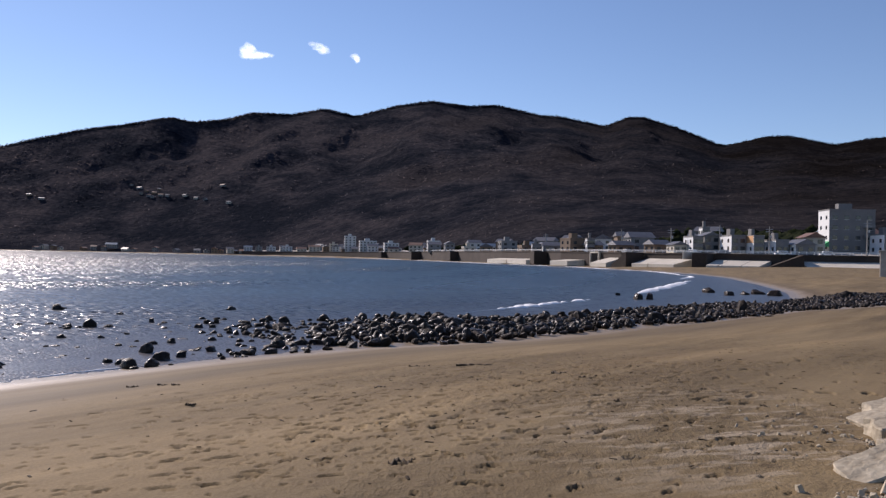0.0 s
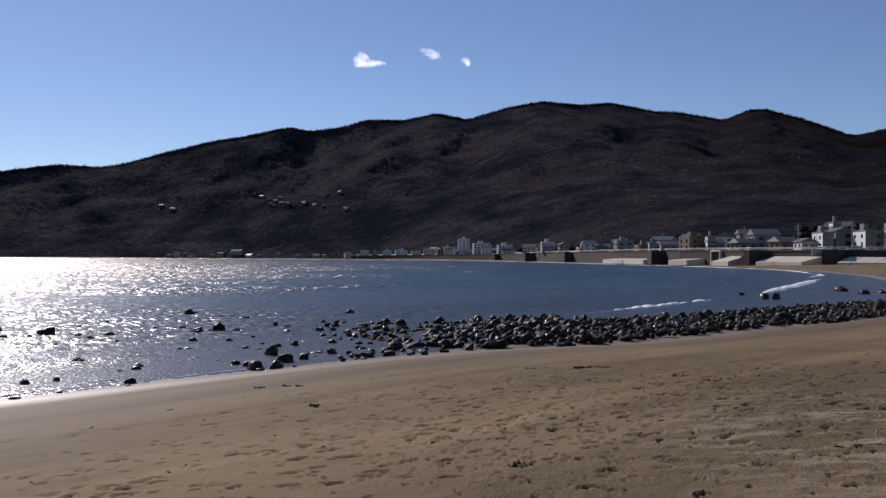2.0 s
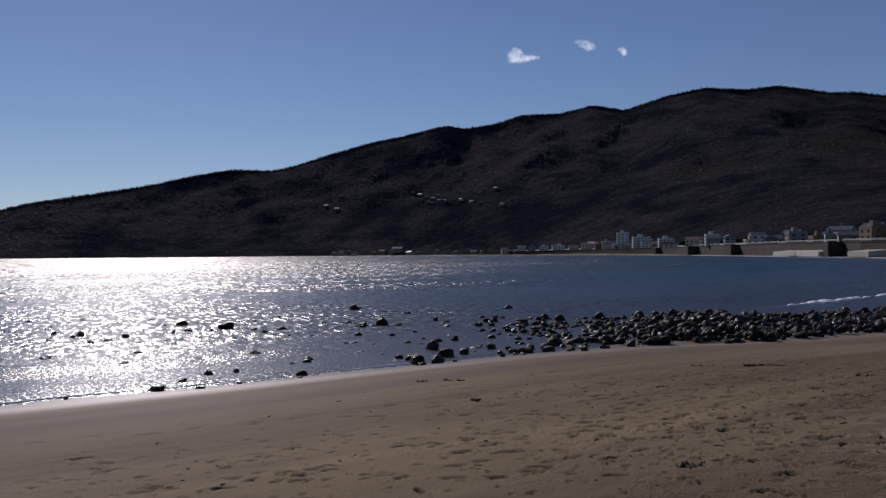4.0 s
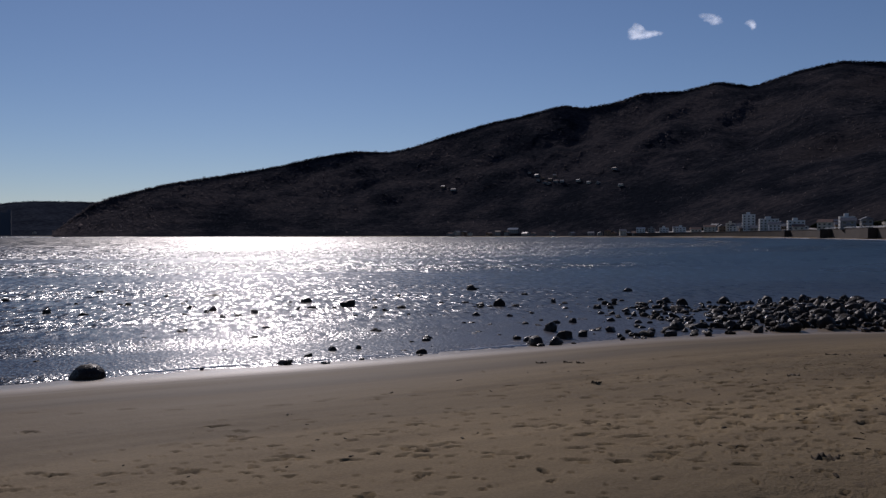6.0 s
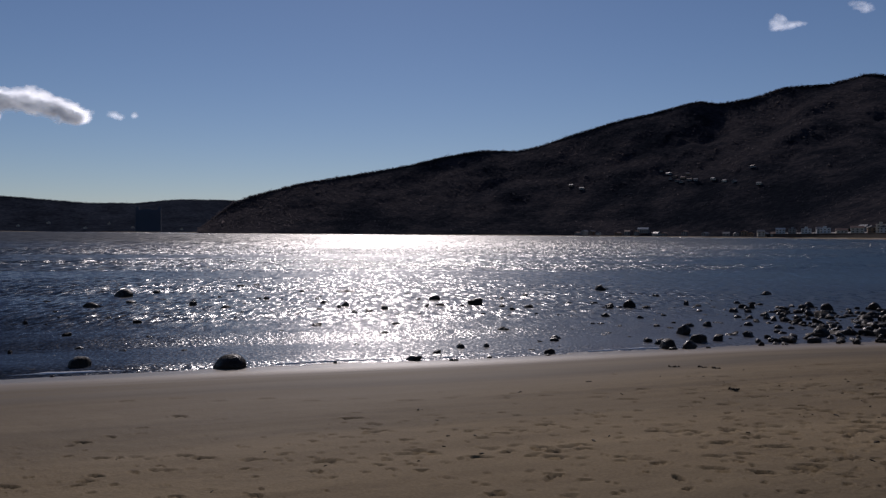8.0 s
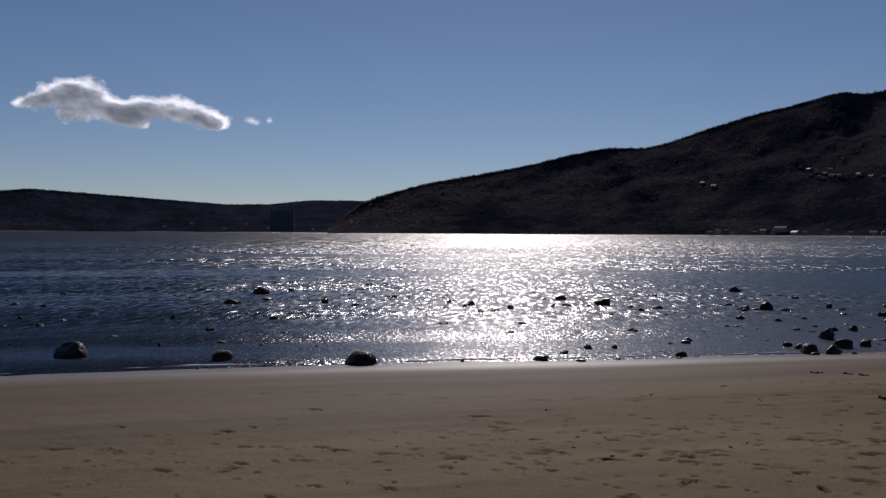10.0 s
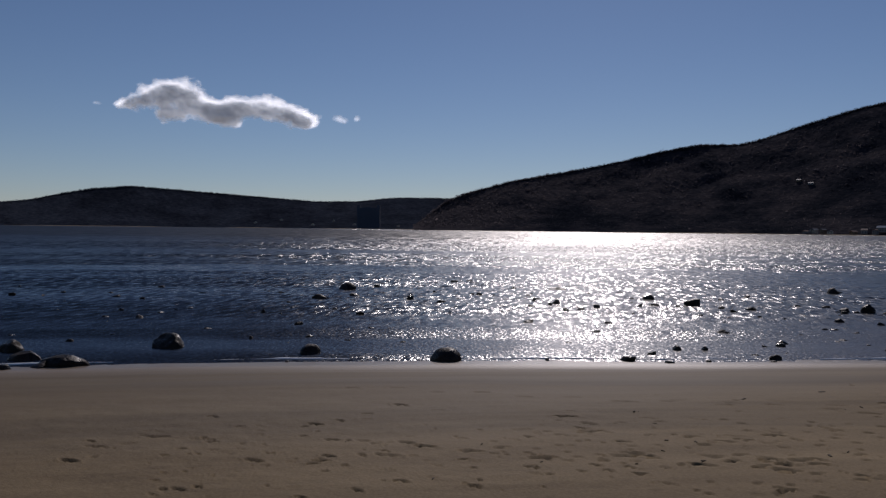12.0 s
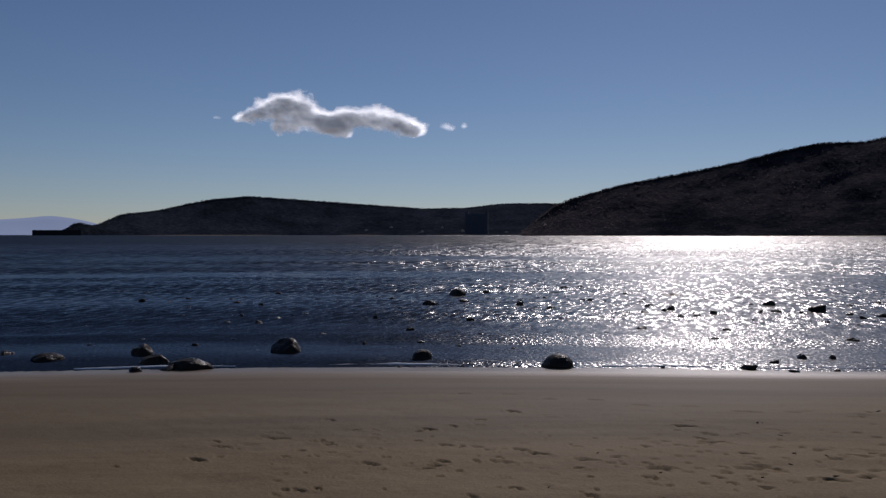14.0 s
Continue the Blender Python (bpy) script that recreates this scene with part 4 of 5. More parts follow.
for row in (40, 75, 115):   # rows climbing behind
    az = -30.0
    while az < 9:
        d, top = wall_at(az)
        w = rng.uniform(7, 11)
        wm, rm, label = rng.choice(KINDS)
        house(az, row + rng.uniform(-10, 10), w, rng.uniform(6, 9), rng.choice((1, 2)), wm, rm, label + ", farther back", rng.uniform(-25, 30), sides=False)
        az += math.degrees(w / d) * rng.uniform(1.5, 4.5)
FAR_KINDS = [(BROWN_WALL, ROOF_GREY, "brown timber house with a grey roof"), (GREY_WALL, ROOF_BROWN, "grey house with a brown tiled roof"), (GREY_WALL, ROOF_GREY, "grey house with a dark roof"), (BROWN_WALL, ROOF_BROWN, "brown house with a brown roof"), (CREAM_WALL, ROOF_GREY, "cream house with a grey roof")]
az = 13.5
while az < 27:   # by the water under the mountain
    w = rng.uniform(5, 10)
    wm, rm, label = rng.choice(FAR_KINDS)
    dd = float(np.interp(az, [13, 14, 21.6, 28], [1030, 1060, 1258, 1358])) + rng.uniform(12, 34)
    house(az, 0, w, 8, rng.choice((1, 1, 2)), wm, rm, label + " by the water", rng.uniform(-10, 40), rng.random() < 0.15, d=dd, ground=2.5, sides=False)
    az += rng.choice((0.25, 0.4, 0.5, 0.6, 1.3, 2.0))
house(21.7, 0, 16, 10, 2, GREY_WALL, ROOF_BLUE, "large grey building with a bright metal roof by the water", 25, d=1295, ground=6.0, name="apartment_building", category="building", sides=False)


def slope_spot(name, az, el):
    """The place on a mountain's side at a bearing and an angle up."""
    azs, D, x, y, z = SURFACE[name]
    j = int(np.argmin(np.abs(azs - az)))
    i = int(np.argmax((z[:, j] - 2.6) / D[:, j] >= math.tan(radians(el))))
    return float(D[i, j]), float(z[i, j])


for az, el in [(20.6, 4.15), (20.1, 3.95), (19.7, 3.8), (19.2, 3.7), (18.8, 3.55), (18.4, 3.5), (19.55, 3.5), (17.3, 3.55), (16.6, 3.45), (16.0, 3.4), (14.5, 3.25), (18.9, 3.95), (20.0, 3.6), (19.3, 3.4), (14.9, 4.3), (26.5, 3.2), (25.8, 3.0)]:
    dd, gz = slope_spot("mountain", az, el)
    wm, rm, label = rng.choice(FAR_KINDS)
    house(az, 0, rng.uniform(5, 9), 6, 1, wm, rm, label + " on the wooded slope", rng.uniform(-20, 40), d=dd, ground=gz + 0.4, sides=False)
for az in (55.6, 57.0, 58.4, 52.6, 60.5, 62.2):
    house(az, 0, rng.uniform(5, 10), 7, 1, CREAM_WALL, None, "pale building on the far headland shore", rng.uniform(20, 50), True, d=float(np.interp(az, [50, 53, 65], [2300, 2330, 2635])) + 30, ground=rng.uniform(6, 24), category="building", sides=False)


def utility_pole(az, back, height):
    m, top = frame_at(az, back)
    o = m.translation
    pole = tagged(new("utility_pole"), "grey utility pole with crossarms beside the road", "pole", "utility poles")
    pole.matrix_basis = pose(o.x, o.y, top - 0.4, 0, 0, -20)
    bm = bmesh.new()
    bmesh.ops.create_cone(bm, cap_ends=True, segments=10, radius1=0.2, radius2=0.13, depth=height, matrix=Matrix.Translation((0, 0, height / 2)))
    part("mast", bm, CONCRETE, pole)
    for h in (0.9, 1.7):
        bm = bmesh.new()
        add_box(bm, -1.1, 1.1, -0.06, 0.06, height - h, height - h + 0.14)
        part("crossarm", bm, STEEL, pole, "steel crossarm")
    bm = bmesh.new()
    bmesh.ops.create_cone(bm, cap_ends=True, segments=10, radius1=0.3, radius2=0.3, depth=0.9, matrix=Matrix.Translation((0.45, 0, height - 3.2)))
    part("transformer", bm, STEEL, pole, "grey can transformer")


for az, back, height in [(-27.2, 6, 11), (-20.9, 7, 9), (-17.9, 7, 9.5), (-14.2, 7, 9), (-10.9, 7, 9), (-6.0, 7, 9)]:
    utility_pole(az, back, height)


def car(az, back, material, label):
    """A parked car behind the seawall, side on."""
    m, top = frame_at(az, back)
    ob = tagged(new("car"), label, "car", "parked cars")
    ob.matrix_basis = m @ Matrix.Translation((0, 0, top - 0.3))
    bm = bmesh.new()
    add_box(bm, -2.1, 2.1, -0.85, 0.85, 0.3, 0.85, 0.12), add_box(bm, -1.3, 1.5, -0.75, 0.75, 0.8, 1.5, 0.18)
    part("body", bm, material, ob)
    part("side_window", box_mesh("side_window", -1.0, 1.2, -0.79, -0.752, 0.95, 1.35), GLASS, ob)
    for x in (-1.35, 1.35):
        for y in (-0.78, 0.78):
            bm = bmesh.new()
            bmesh.ops.create_cone(bm, cap_ends=True, segments=14, radius1=0.32, radius2=0.32, depth=0.2, matrix=Matrix.Translation((x, y, 0.32)) @ Matrix.Rotation(math.pi / 2, 4, "X"))
            wheel = part("wheel", bm, DARK_BLOCK, ob)
            bm = bmesh.new()
            bmesh.ops.create_cone(bm, cap_ends=True, segments=12, radius1=0.19, radius2=0.19, depth=0.23, matrix=Matrix.Translation((x, y, 0.32)) @ Matrix.Rotation(math.pi / 2, 4, "X"))
            part("rim", bm, STEEL, wheel, "bright steel rim")


for az, back, mat, label in [(-24.9, 4.5, PAINT, "white car parked beside the coast road"), (-22.3, 4.5, PAINT, "white car parked beside the coast road"), (-18.3, 4.5, STEEL, "silver car parked beside the coast road"), (-15.9, 4.5, PAINT, "white car parked beside the coast road"), (-11.6, 4.5, STEEL, "silver car parked beside the coast road")]:
    car(az, back, mat, label)


def town_trees():
    """Gardens and roadside trees between the houses."""
    r = np.random.default_rng(31)
    spots = []
    for i in range(900):
        az, back = r.uniform(-33, 12), 36 + 118 * r.random() ** 1.2
        m, top = frame_at(az, back)
        spots.append((m.translation.x, m.translation.y, top - 0.4 + back / 160 * 9 + r.uniform(0.6, 3.2)))
    forest_clumps("garden_trees", np.array(spots), r.uniform(1.4, 3.6, len(spots)), GARDEN, "dark garden trees and shrubs between the houses", 31)


town_trees()
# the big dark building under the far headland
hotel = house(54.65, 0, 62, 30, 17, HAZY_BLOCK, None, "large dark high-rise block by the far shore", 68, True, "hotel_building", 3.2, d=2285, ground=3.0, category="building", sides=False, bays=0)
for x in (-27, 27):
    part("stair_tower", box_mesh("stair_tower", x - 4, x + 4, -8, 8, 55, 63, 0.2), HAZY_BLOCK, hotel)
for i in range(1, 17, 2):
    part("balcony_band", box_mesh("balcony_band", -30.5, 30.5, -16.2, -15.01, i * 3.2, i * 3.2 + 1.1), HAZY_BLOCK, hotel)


# ---- boulders ----
def rock_mesh(seed, sub=3, flat=0.7, cuts_made=12, deep=0.42, lumpy=1.0):
    bm = bmesh.new()
    bmesh.ops.create_icosphere(bm, subdivisions=sub, radius=1.0)
    r = random.Random(seed)
    off = Vector((r.uniform(-50, 50), r.uniform(-50, 50), r.uniform(-50, 50)))
    cuts = [(Vector((r.gauss(0, 1), r.gauss(0, 1), r.gauss(0, 0.8))).normalized(), r.uniform(deep, deep + 0.38)) for i in range(cuts_made)]
    for v in bm.verts:
        p = v.co.copy()
        for n, c in cuts:
            over = p.dot(n) - c
            if over > 0:
                p -= n * over * 0.93
        p *= 1 + lumpy * (0.24 * noise.noise(p * 1.3 + off) + 0.09 * noise.noise(p * 3.5 + off))
        v.co = Vector((p.x, p.y * r.uniform(0.97, 1.03), p.z * flat))
    for f in bm.faces:
        f.smooth = True
    me = bpy.data.meshes.new("boulder")
    bm.to_mesh(me)
    bm.free()
    me.materials.append(ROCK)
    return me


ROCKS = [rock_mesh(i, 3, 0.55 + 0.05 * (i % 6)) for i in range(12)]
DOMES = [rock_mesh(99, 4, 0.8, 2, 0.88, 0.35)] + [rock_mesh(60 + i, 4, 0.72, 6, 0.62, 0.6) for i in range(1, 8)]


def boulder(x, y, w, h=None, seed=0, label="rounded dark boulder at the water's edge", sink=0.3, rz=None, mesh=None):
    """w: its width, h: the height that shows above sand or water."""
    me = mesh or ROCKS[seed % len(ROCKS)]
    r = random.Random(seed * 7 + 1)
    ob = tagged(new("boulder", me), label, "boulder", "boulders along the shore")
    h = (h or w * 0.55) + 0.03
    zs = max(height_at(x, y), -0.03)
    ob.matrix_basis = pose(x, y, zs + h * 0.06, r.uniform(-14, 14), r.uniform(-14, 14), r.uniform(0, 360) if rz is None else rz) @ Matrix.Diagonal((w / 2 * 1.12, w / 2 * r.uniform(0.75, 1.0), h * 1.35, 1))
    return ob


BY_THE_SAND = [(-12.65, 10.6, 0.58, 0.27, "dark domed boulder at the edge of the wet sand"), (-15.1, 9.0, 0.50, 0.24, "low dark boulder awash near the sand"), (-17.65, 7.05, 0.71, 0.36, "angular dark boulder standing in shallow water"),
               (-16.35, 4.5, 0.82, 0.25, "long low grey boulder at the water's edge"), (-17.55, 4.15, 0.55, 0.24, "dark boulder awash beside others"), (-18.95, 4.25, 0.55, 0.26, "grey boulder with a pale wet top"), (-19.2, 2.4, 0.65, 0.18, "low dark boulder in the shallows")]
for i, (x, y, w, h, words) in enumerate(BY_THE_SAND):
    boulder(x, y, w, h * 0.78, i + 3, words, mesh=DOMES[i % 8])
CLUSTER = [
    (-16.6, 36.0, 0.75, 0.21), (-12.0, 28.2, 0.46, 0.27), (-12.3, 27.4, 0.29, 0.14), (-11.3, 28.3, 0.41, 0.12), (-11.2, 24.5, 0.33, 0.11), (-10.1, 24.8, 0.22, 0.09), (-9.8, 26.0, 0.23, 0.09), (-9.2, 20.0, 0.30, 0.06),
    (-8.5, 20.0, 0.15, 0.06), (-7.8, 19.5, 0.23, 0.14), (-7.4, 19.3, 0.34, 0.20), (-6.9, 18.5, 0.48, 0.21), (-6.5, 18.7, 0.40, 0.13), (-7.6, 21.5, 0.46, 0.22), (-8.1, 23.4, 0.27, 0.17), (-7.7, 23.8, 0.30, 0.17),
    (-6.8, 20.1, 0.49, 0.20), (-6.5, 20.7, 0.35, 0.21), (-10.6, 30.5, 0.26, 0.26), (-9.5, 28.4, 0.28, 0.10), (-8.8, 27.0, 0.23, 0.08), (-10.1, 30.3, 0.26, 0.09), (-13.2, 34.1, 0.35, 0.15),
]
for i, (x, y, w, h) in enumerate(CLUSTER):
    boulder(x, y, w * 1.15, h * 1.05, i + 40, "dark wet boulder standing in the calm shallows")
FRINGE = [
    (-8.4, 28.9, 0.41, 0.20), (-7.8, 27.0, 0.30, 0.15), (-8.0, 29.0, 0.24, 0.20), (-7.2, 28.0, 0.31, 0.22), (-6.6, 26.7, 0.30, 0.22), (-8.3, 30.7, 0.22, 0.17), (-9.7, 38.3, 0.59, 0.13), (-6.8, 24.8, 0.28, 0.09),
    (-6.1, 22.1, 0.34, 0.23), (-5.3, 20.1, 0.22, 0.08), (-5.6, 22.0, 0.21, 0.09), (-5.1, 22.3, 0.28, 0.16), (-6.5, 27.5, 0.27, 0.27), (-7.3, 32.3, 0.31, 0.18), (-4.5, 21.8, 0.36, 0.20), (-5.1, 20.8, 0.20, 0.06),
    (-4.9, 20.7, 0.20, 0.06), (-4.9, 25.1, 0.35, 0.14), (-4.3, 22.9, 0.22, 0.08), (-4.0, 22.5, 0.22, 0.09), (-4.2, 25.1, 0.21, 0.14), (-3.7, 23.3, 0.19, 0.10), (-3.5, 21.7, 0.27, 0.12),
]
for i, (x, y, w, h) in enumerate(FRINGE):
    boulder(x, y, w * 1.15, h * 1.05, i + 70, "dark rounded boulder on the thin end of the stones")
AWASH = [
    (-26.4, 16.3, 0.63, 0.13), (-29.7, 19.8, 0.85, 0.24), (-20.9, 14.3, 0.34, 0.14), (-30.5, 21.8, 0.46, 0.13), (-24.5, 19.0, 0.38, 0.15), (-31.3, 27.1, 0.70, 0.11), (-31.3, 28.2, 0.51, 0.09), (-22.7, 14.5, 0.22, 0.07),
    (-22.6, 14.8, 0.22, 0.05), (-24.7, 27.3, 1.00, 0.12), (-23.1, 23.9, 0.32, 0.09), (-21.5, 22.5, 0.21, 0.11), (-20.0, 22.1, 0.40, 0.14), (-19.8, 21.5, 0.24, 0.08), (-18.1, 20.4, 0.33, 0.17), (-18.1, 21.1, 0.41, 0.08),
    (-18.2, 22.1, 0.31, 0.12), (-19.4, 26.6, 0.45, 0.18), (-17.7, 24.6, 0.41, 0.10), (-14.9, 18.6, 0.26, 0.10),
]
for i, (x, y, w, h) in enumerate(AWASH):
    boulder(x, y, w * 1.1, h * 1.05, i + 100, "low dark rock awash in glittering water")
SHALLOWS = [
    (-16.5, 17.0, 0.45, 0.06), (-13.9, 16.8, 0.30, 0.09), (-11.5, 12.3, 0.09, 0.05), (-10.5, 13.6, 0.35, 0.12), (-10.7, 14.7, 0.22, 0.11), (-10.8, 15.7, 0.23, 0.10), (-24.5, 22.5, 0.27, 0.07), (-26.2, 26.2, 0.30, 0.08),
    (-16.9, 25.8, 0.67, 0.33), (-14.7, 25.9, 0.44, 0.12), (-15.6, 25.5, 0.36, 0.08), (-13.3, 23.8, 0.15, 0.07), (-16.7, 36.6, 0.82, 0.14), (-14.5, 28.5, 0.30, 0.11), (-13.7, 29.0, 0.35, 0.11), (-12.6, 28.0, 0.37, 0.21),
    (-11.8, 19.4, 0.31, 0.08), (-9.7, 18.2, 0.25, 0.07), (-8.7, 16.1, 0.27, 0.07), (-10.4, 16.2, 0.21, 0.07),
]
for i, (x, y, w, h) in enumerate(SHALLOWS):
    boulder(x, y, w * 1.1, h * 1.05, i + 130, "small dark boulder standing in calm shallow water")
OUTER = [
    (-22.9, 12.1, 0.18, 0.09), (-25.0, 19.5, 0.26, 0.13), (-24.7, 9.7, 0.36, 0.07), (-17.9, 9.1, 0.14, 0.07), (-16.4, 3.5, 0.34, 0.08), (-20.6, 1.8, 0.42, 0.11), (-33.7, 7.7, 0.33, 0.16), (-32.8, 8.5, 0.21, 0.09),
    (-25.5, 10.9, 0.23, 0.08), (-34.1, 9.6, 0.22, 0.10), (-21.1, 3.6, 0.29, 0.06), (-19.7, 5.6, 0.19, 0.06),
]
for i, (x, y, w, h) in enumerate(OUTER):
    boulder(x, y, w * 1.1, h * 1.05, i + 160, "small wet rock farther out in dark water")
FAR_ROCKS = [(13.3, 63.4, 0.57, 0.18), (13.4, 57.3, 0.68, 0.44), (14.3, 57.7, 0.64, 0.48), (23.4, 73.7, 1.15, 0.63), (23.3, 68.1, 0.88, 0.49), (25.4, 70.1, 0.81, 0.40), (27.1, 72.0, 1.36, 0.52), (27.5, 69.0, 1.41, 0.40)]
for i, (x, y, w, h) in enumerate(FAR_ROCKS):
    boulder(x, y, w * 1.1, h * 1.25, i + 80, "angular dark rock by the far end of the stones")
SAND_ROCKS = [(9.2, 38.3, 1.07, 0.53), (8.9, 34.9, 1.1, 0.5), (15.0, 42.0, 0.91, 0.72), (10.7, 35.4, 0.9, 0.15), (11.8, 36.9, 0.53, 0.16), (28.6, 59.0, 1.15, 0.9), (14.9, 39.6, 0.34, 0.11), (15.3, 39.3, 0.57, 0.09), (1.1, 25.9, 0.35, 0.11), (7.1, 32.7, 1.3, 0.23)]
for i, (x, y, w, h) in enumerate(SAND_ROCKS):
    boulder(x, y, w, h, i + 90, "large dark boulder where the stones meet the sand")


def stony_spots(count, seed):
    """Places of the stones: a dense bar to the right, thinning out along the water to the left."""
    r = np.random.default_rng(seed)
    out = []
    while len(out) < count:
        n = 4000
        x, y = r.uniform(-42, 48, n), r.uniform(4, 95, n)
        s = shore_distance(x, y)
        bearing, d = np.degrees(np.arctan2(-x, y)), np.hypot(x, y)
        off = -s
        p = np.zeros(n)
        dense = np.interp(bearing, [-24, -18, 2, 6, 10, 14, 20, 32, 60, 80], [0.9, 1.0, 1.0, 0.75, 0.45, 0.22, 0.08, 0.04, 0.03, 0.01])
        wide = bar_width(bearing)
        p = dense * ((off > -0.35) & (off < wide)) * np.where(off < 1.2, 0.55, 1.0) * np.where(off > wide * 0.8, 0.5, 1.0)
        near, far = bar_edges(bearing)
        p = np.where(bearing < 0, ((d > near - 1.0) & (d < far)) * np.where(d - near < 0.2, 0.6, 1.0) * np.where(d > far - 2, 0.5, 1.0) * (bearing > -29), p)
        out += [(a, b) for a, b, q, u in zip(x, y, p, r.random(n)) if u < q]
    return out[:count], r


placed = np.array([p[:2] for p in CLUSTER + FRINGE])
spots, rs = stony_spots(7600, 5)
spots = [p for p in spots if min(np.hypot(placed[:, 0] - p[0], placed[:, 1] - p[1])) > 0.32]
spots.sort(key=lambda p: math.hypot(*p))
loose_v, loose_f, nv = [], [], 0
small_base = []
for i in range(8):
    me = rock_mesh(40 + i, 3 if i < 4 else 2, 0.8, 13, 0.40)
    co = np.empty(len(me.vertices) * 3, np.float32)
    me.vertices.foreach_get("co", co)
    small_base.append((co.reshape(-1, 3), np.array([list(p.vertices) for p in me.polygons])))
    bpy.data.meshes.remove(me)
sx, sy = np.array([p[0] for p in spots]), np.array([p[1] for p in spots])
sz = np.maximum(beach_height(sx, sy), -0.06)
for i, (x, y) in enumerate(spots):
    bearing = math.degrees(math.atan2(-x, y))
    w = float(np.clip(rs.lognormal(math.log(0.265), 0.38), 0.11, 0.6))
    if bearing < -13:
        w *= 0.85
    if bearing > 14:
        w *= 0.7
    h = w * rs.uniform(0.38, 0.6) * (0.6 if bearing > 16 else 1)
    lift = rs.uniform(0, 0.08) if bearing < 6 else 0.0
    shape = Matrix.Diagonal((w * 0.56, w * rs.uniform(0.38, 0.52), h, 1))
    if i < 160:
        ob = tagged(new("boulder", ROCKS[int(rs.integers(12))]), "rounded dark sea-worn boulder on the stony shore", "boulder", "boulders along the shore")
        ob.matrix_basis = pose(x, y, sz[i] + h * 0.3, rs.uniform(-25, 25), rs.uniform(-25, 25), rs.uniform(0, 360)) @ shape
    else:
        base, tri = small_base[int(rs.integers(4)) + (4 if math.hypot(x, y) > 44 else 0)]
        m = np.array(pose(x, y, sz[i] + h * 0.25 + lift, rs.uniform(-32, 32), rs.uniform(-32, 32), rs.uniform(0, 360)) @ shape)
        loose_v.append(base @ m[:3, :3].T + m[:3, 3])
        loose_f.append(tri + nv)
        nv += len(base)
me = mesh_many("stones", np.concatenate(loose_v), np.concatenate(loose_f))
me.materials.append(ROCK)
tagged(new("stones", me), "dense bar of dark rounded stones along the shore", "stones", kind="stuff")


# ---- broken pale slabs beside the path ----
def slab(x, y, w, deep, h, rx, ry, rz, seed, label):
    bm = bmesh.new()
    bmesh.ops.create_cube(bm, size=1.0)
    r = random.Random(seed)
    bmesh.ops.subdivide_edges(bm, edges=bm.edges[:], cuts=3, use_grid_fill=True)
    for v in bm.verts:
        c = v.co
        c.x += 0.2 * c.y + 0.09 * noise.noise(c * 2.2 + Vector((seed, 0, 0)))
        c.y += 0.15 * c.x + 0.09 * noise.noise(c * 2.2 + Vector((0, seed, 0)))
        c.z += 0.16 * noise.noise(Vector((c.x, c.y, 0)) * 1.8 + Vector((0, 0, seed))) + 0.06 * noise.noise(c * 6 + Vector((0, 0, seed)))
        v.co = Vector((c.x * w, c.y * deep, c.z * h))
    bmesh.ops.bevel(bm, geom=bm.edges[:], offset=0.015, segments=1, affect="EDGES")
    me = bpy.data.meshes.new("stone_slab")
    bm.to_mesh(me)
    bm.free()
    me.materials.append(SLAB_STONE)
    ob = tagged(new("stone_slab", me), label, "stone slab", "broken slabs")
    ob.matrix_basis = pose(x, y, height_at(x, y) + h * 0.22, rx, ry, rz)


for i, (x, y, w, deep, h, rx, ry, rz) in enumerate([(4.45, 8.15, 0.72, 0.42, 0.24, 4, -3, 14), (4.62, 8.85, 0.75, 0.42, 0.15, -4, -10, 24), (3.38, 6.62, 0.56, 0.40, 0.13, 10, -15, 8), (3.95, 7.2, 0.46, 0.34, 0.18, 6, 6, 30), (5.1, 9.35, 0.8, 0.5, 0.2, 5, -8, 10),
                                                   (5.0, 8.0, 0.6, 0.6, 0.36, 6, 5, 15), (4.55, 7.2, 0.6, 0.5, 0.34, -6, 0, 40), (5.5, 9.0, 0.8, 0.6, 0.3, 0, 8, 5), (4.0, 6.5, 0.5, 0.4, 0.2, 5, 8, -15)]):
    slab(x, y, w, deep, h, rx, ry, rz, 20 + i, "pale broken stone slab lying on the sand")


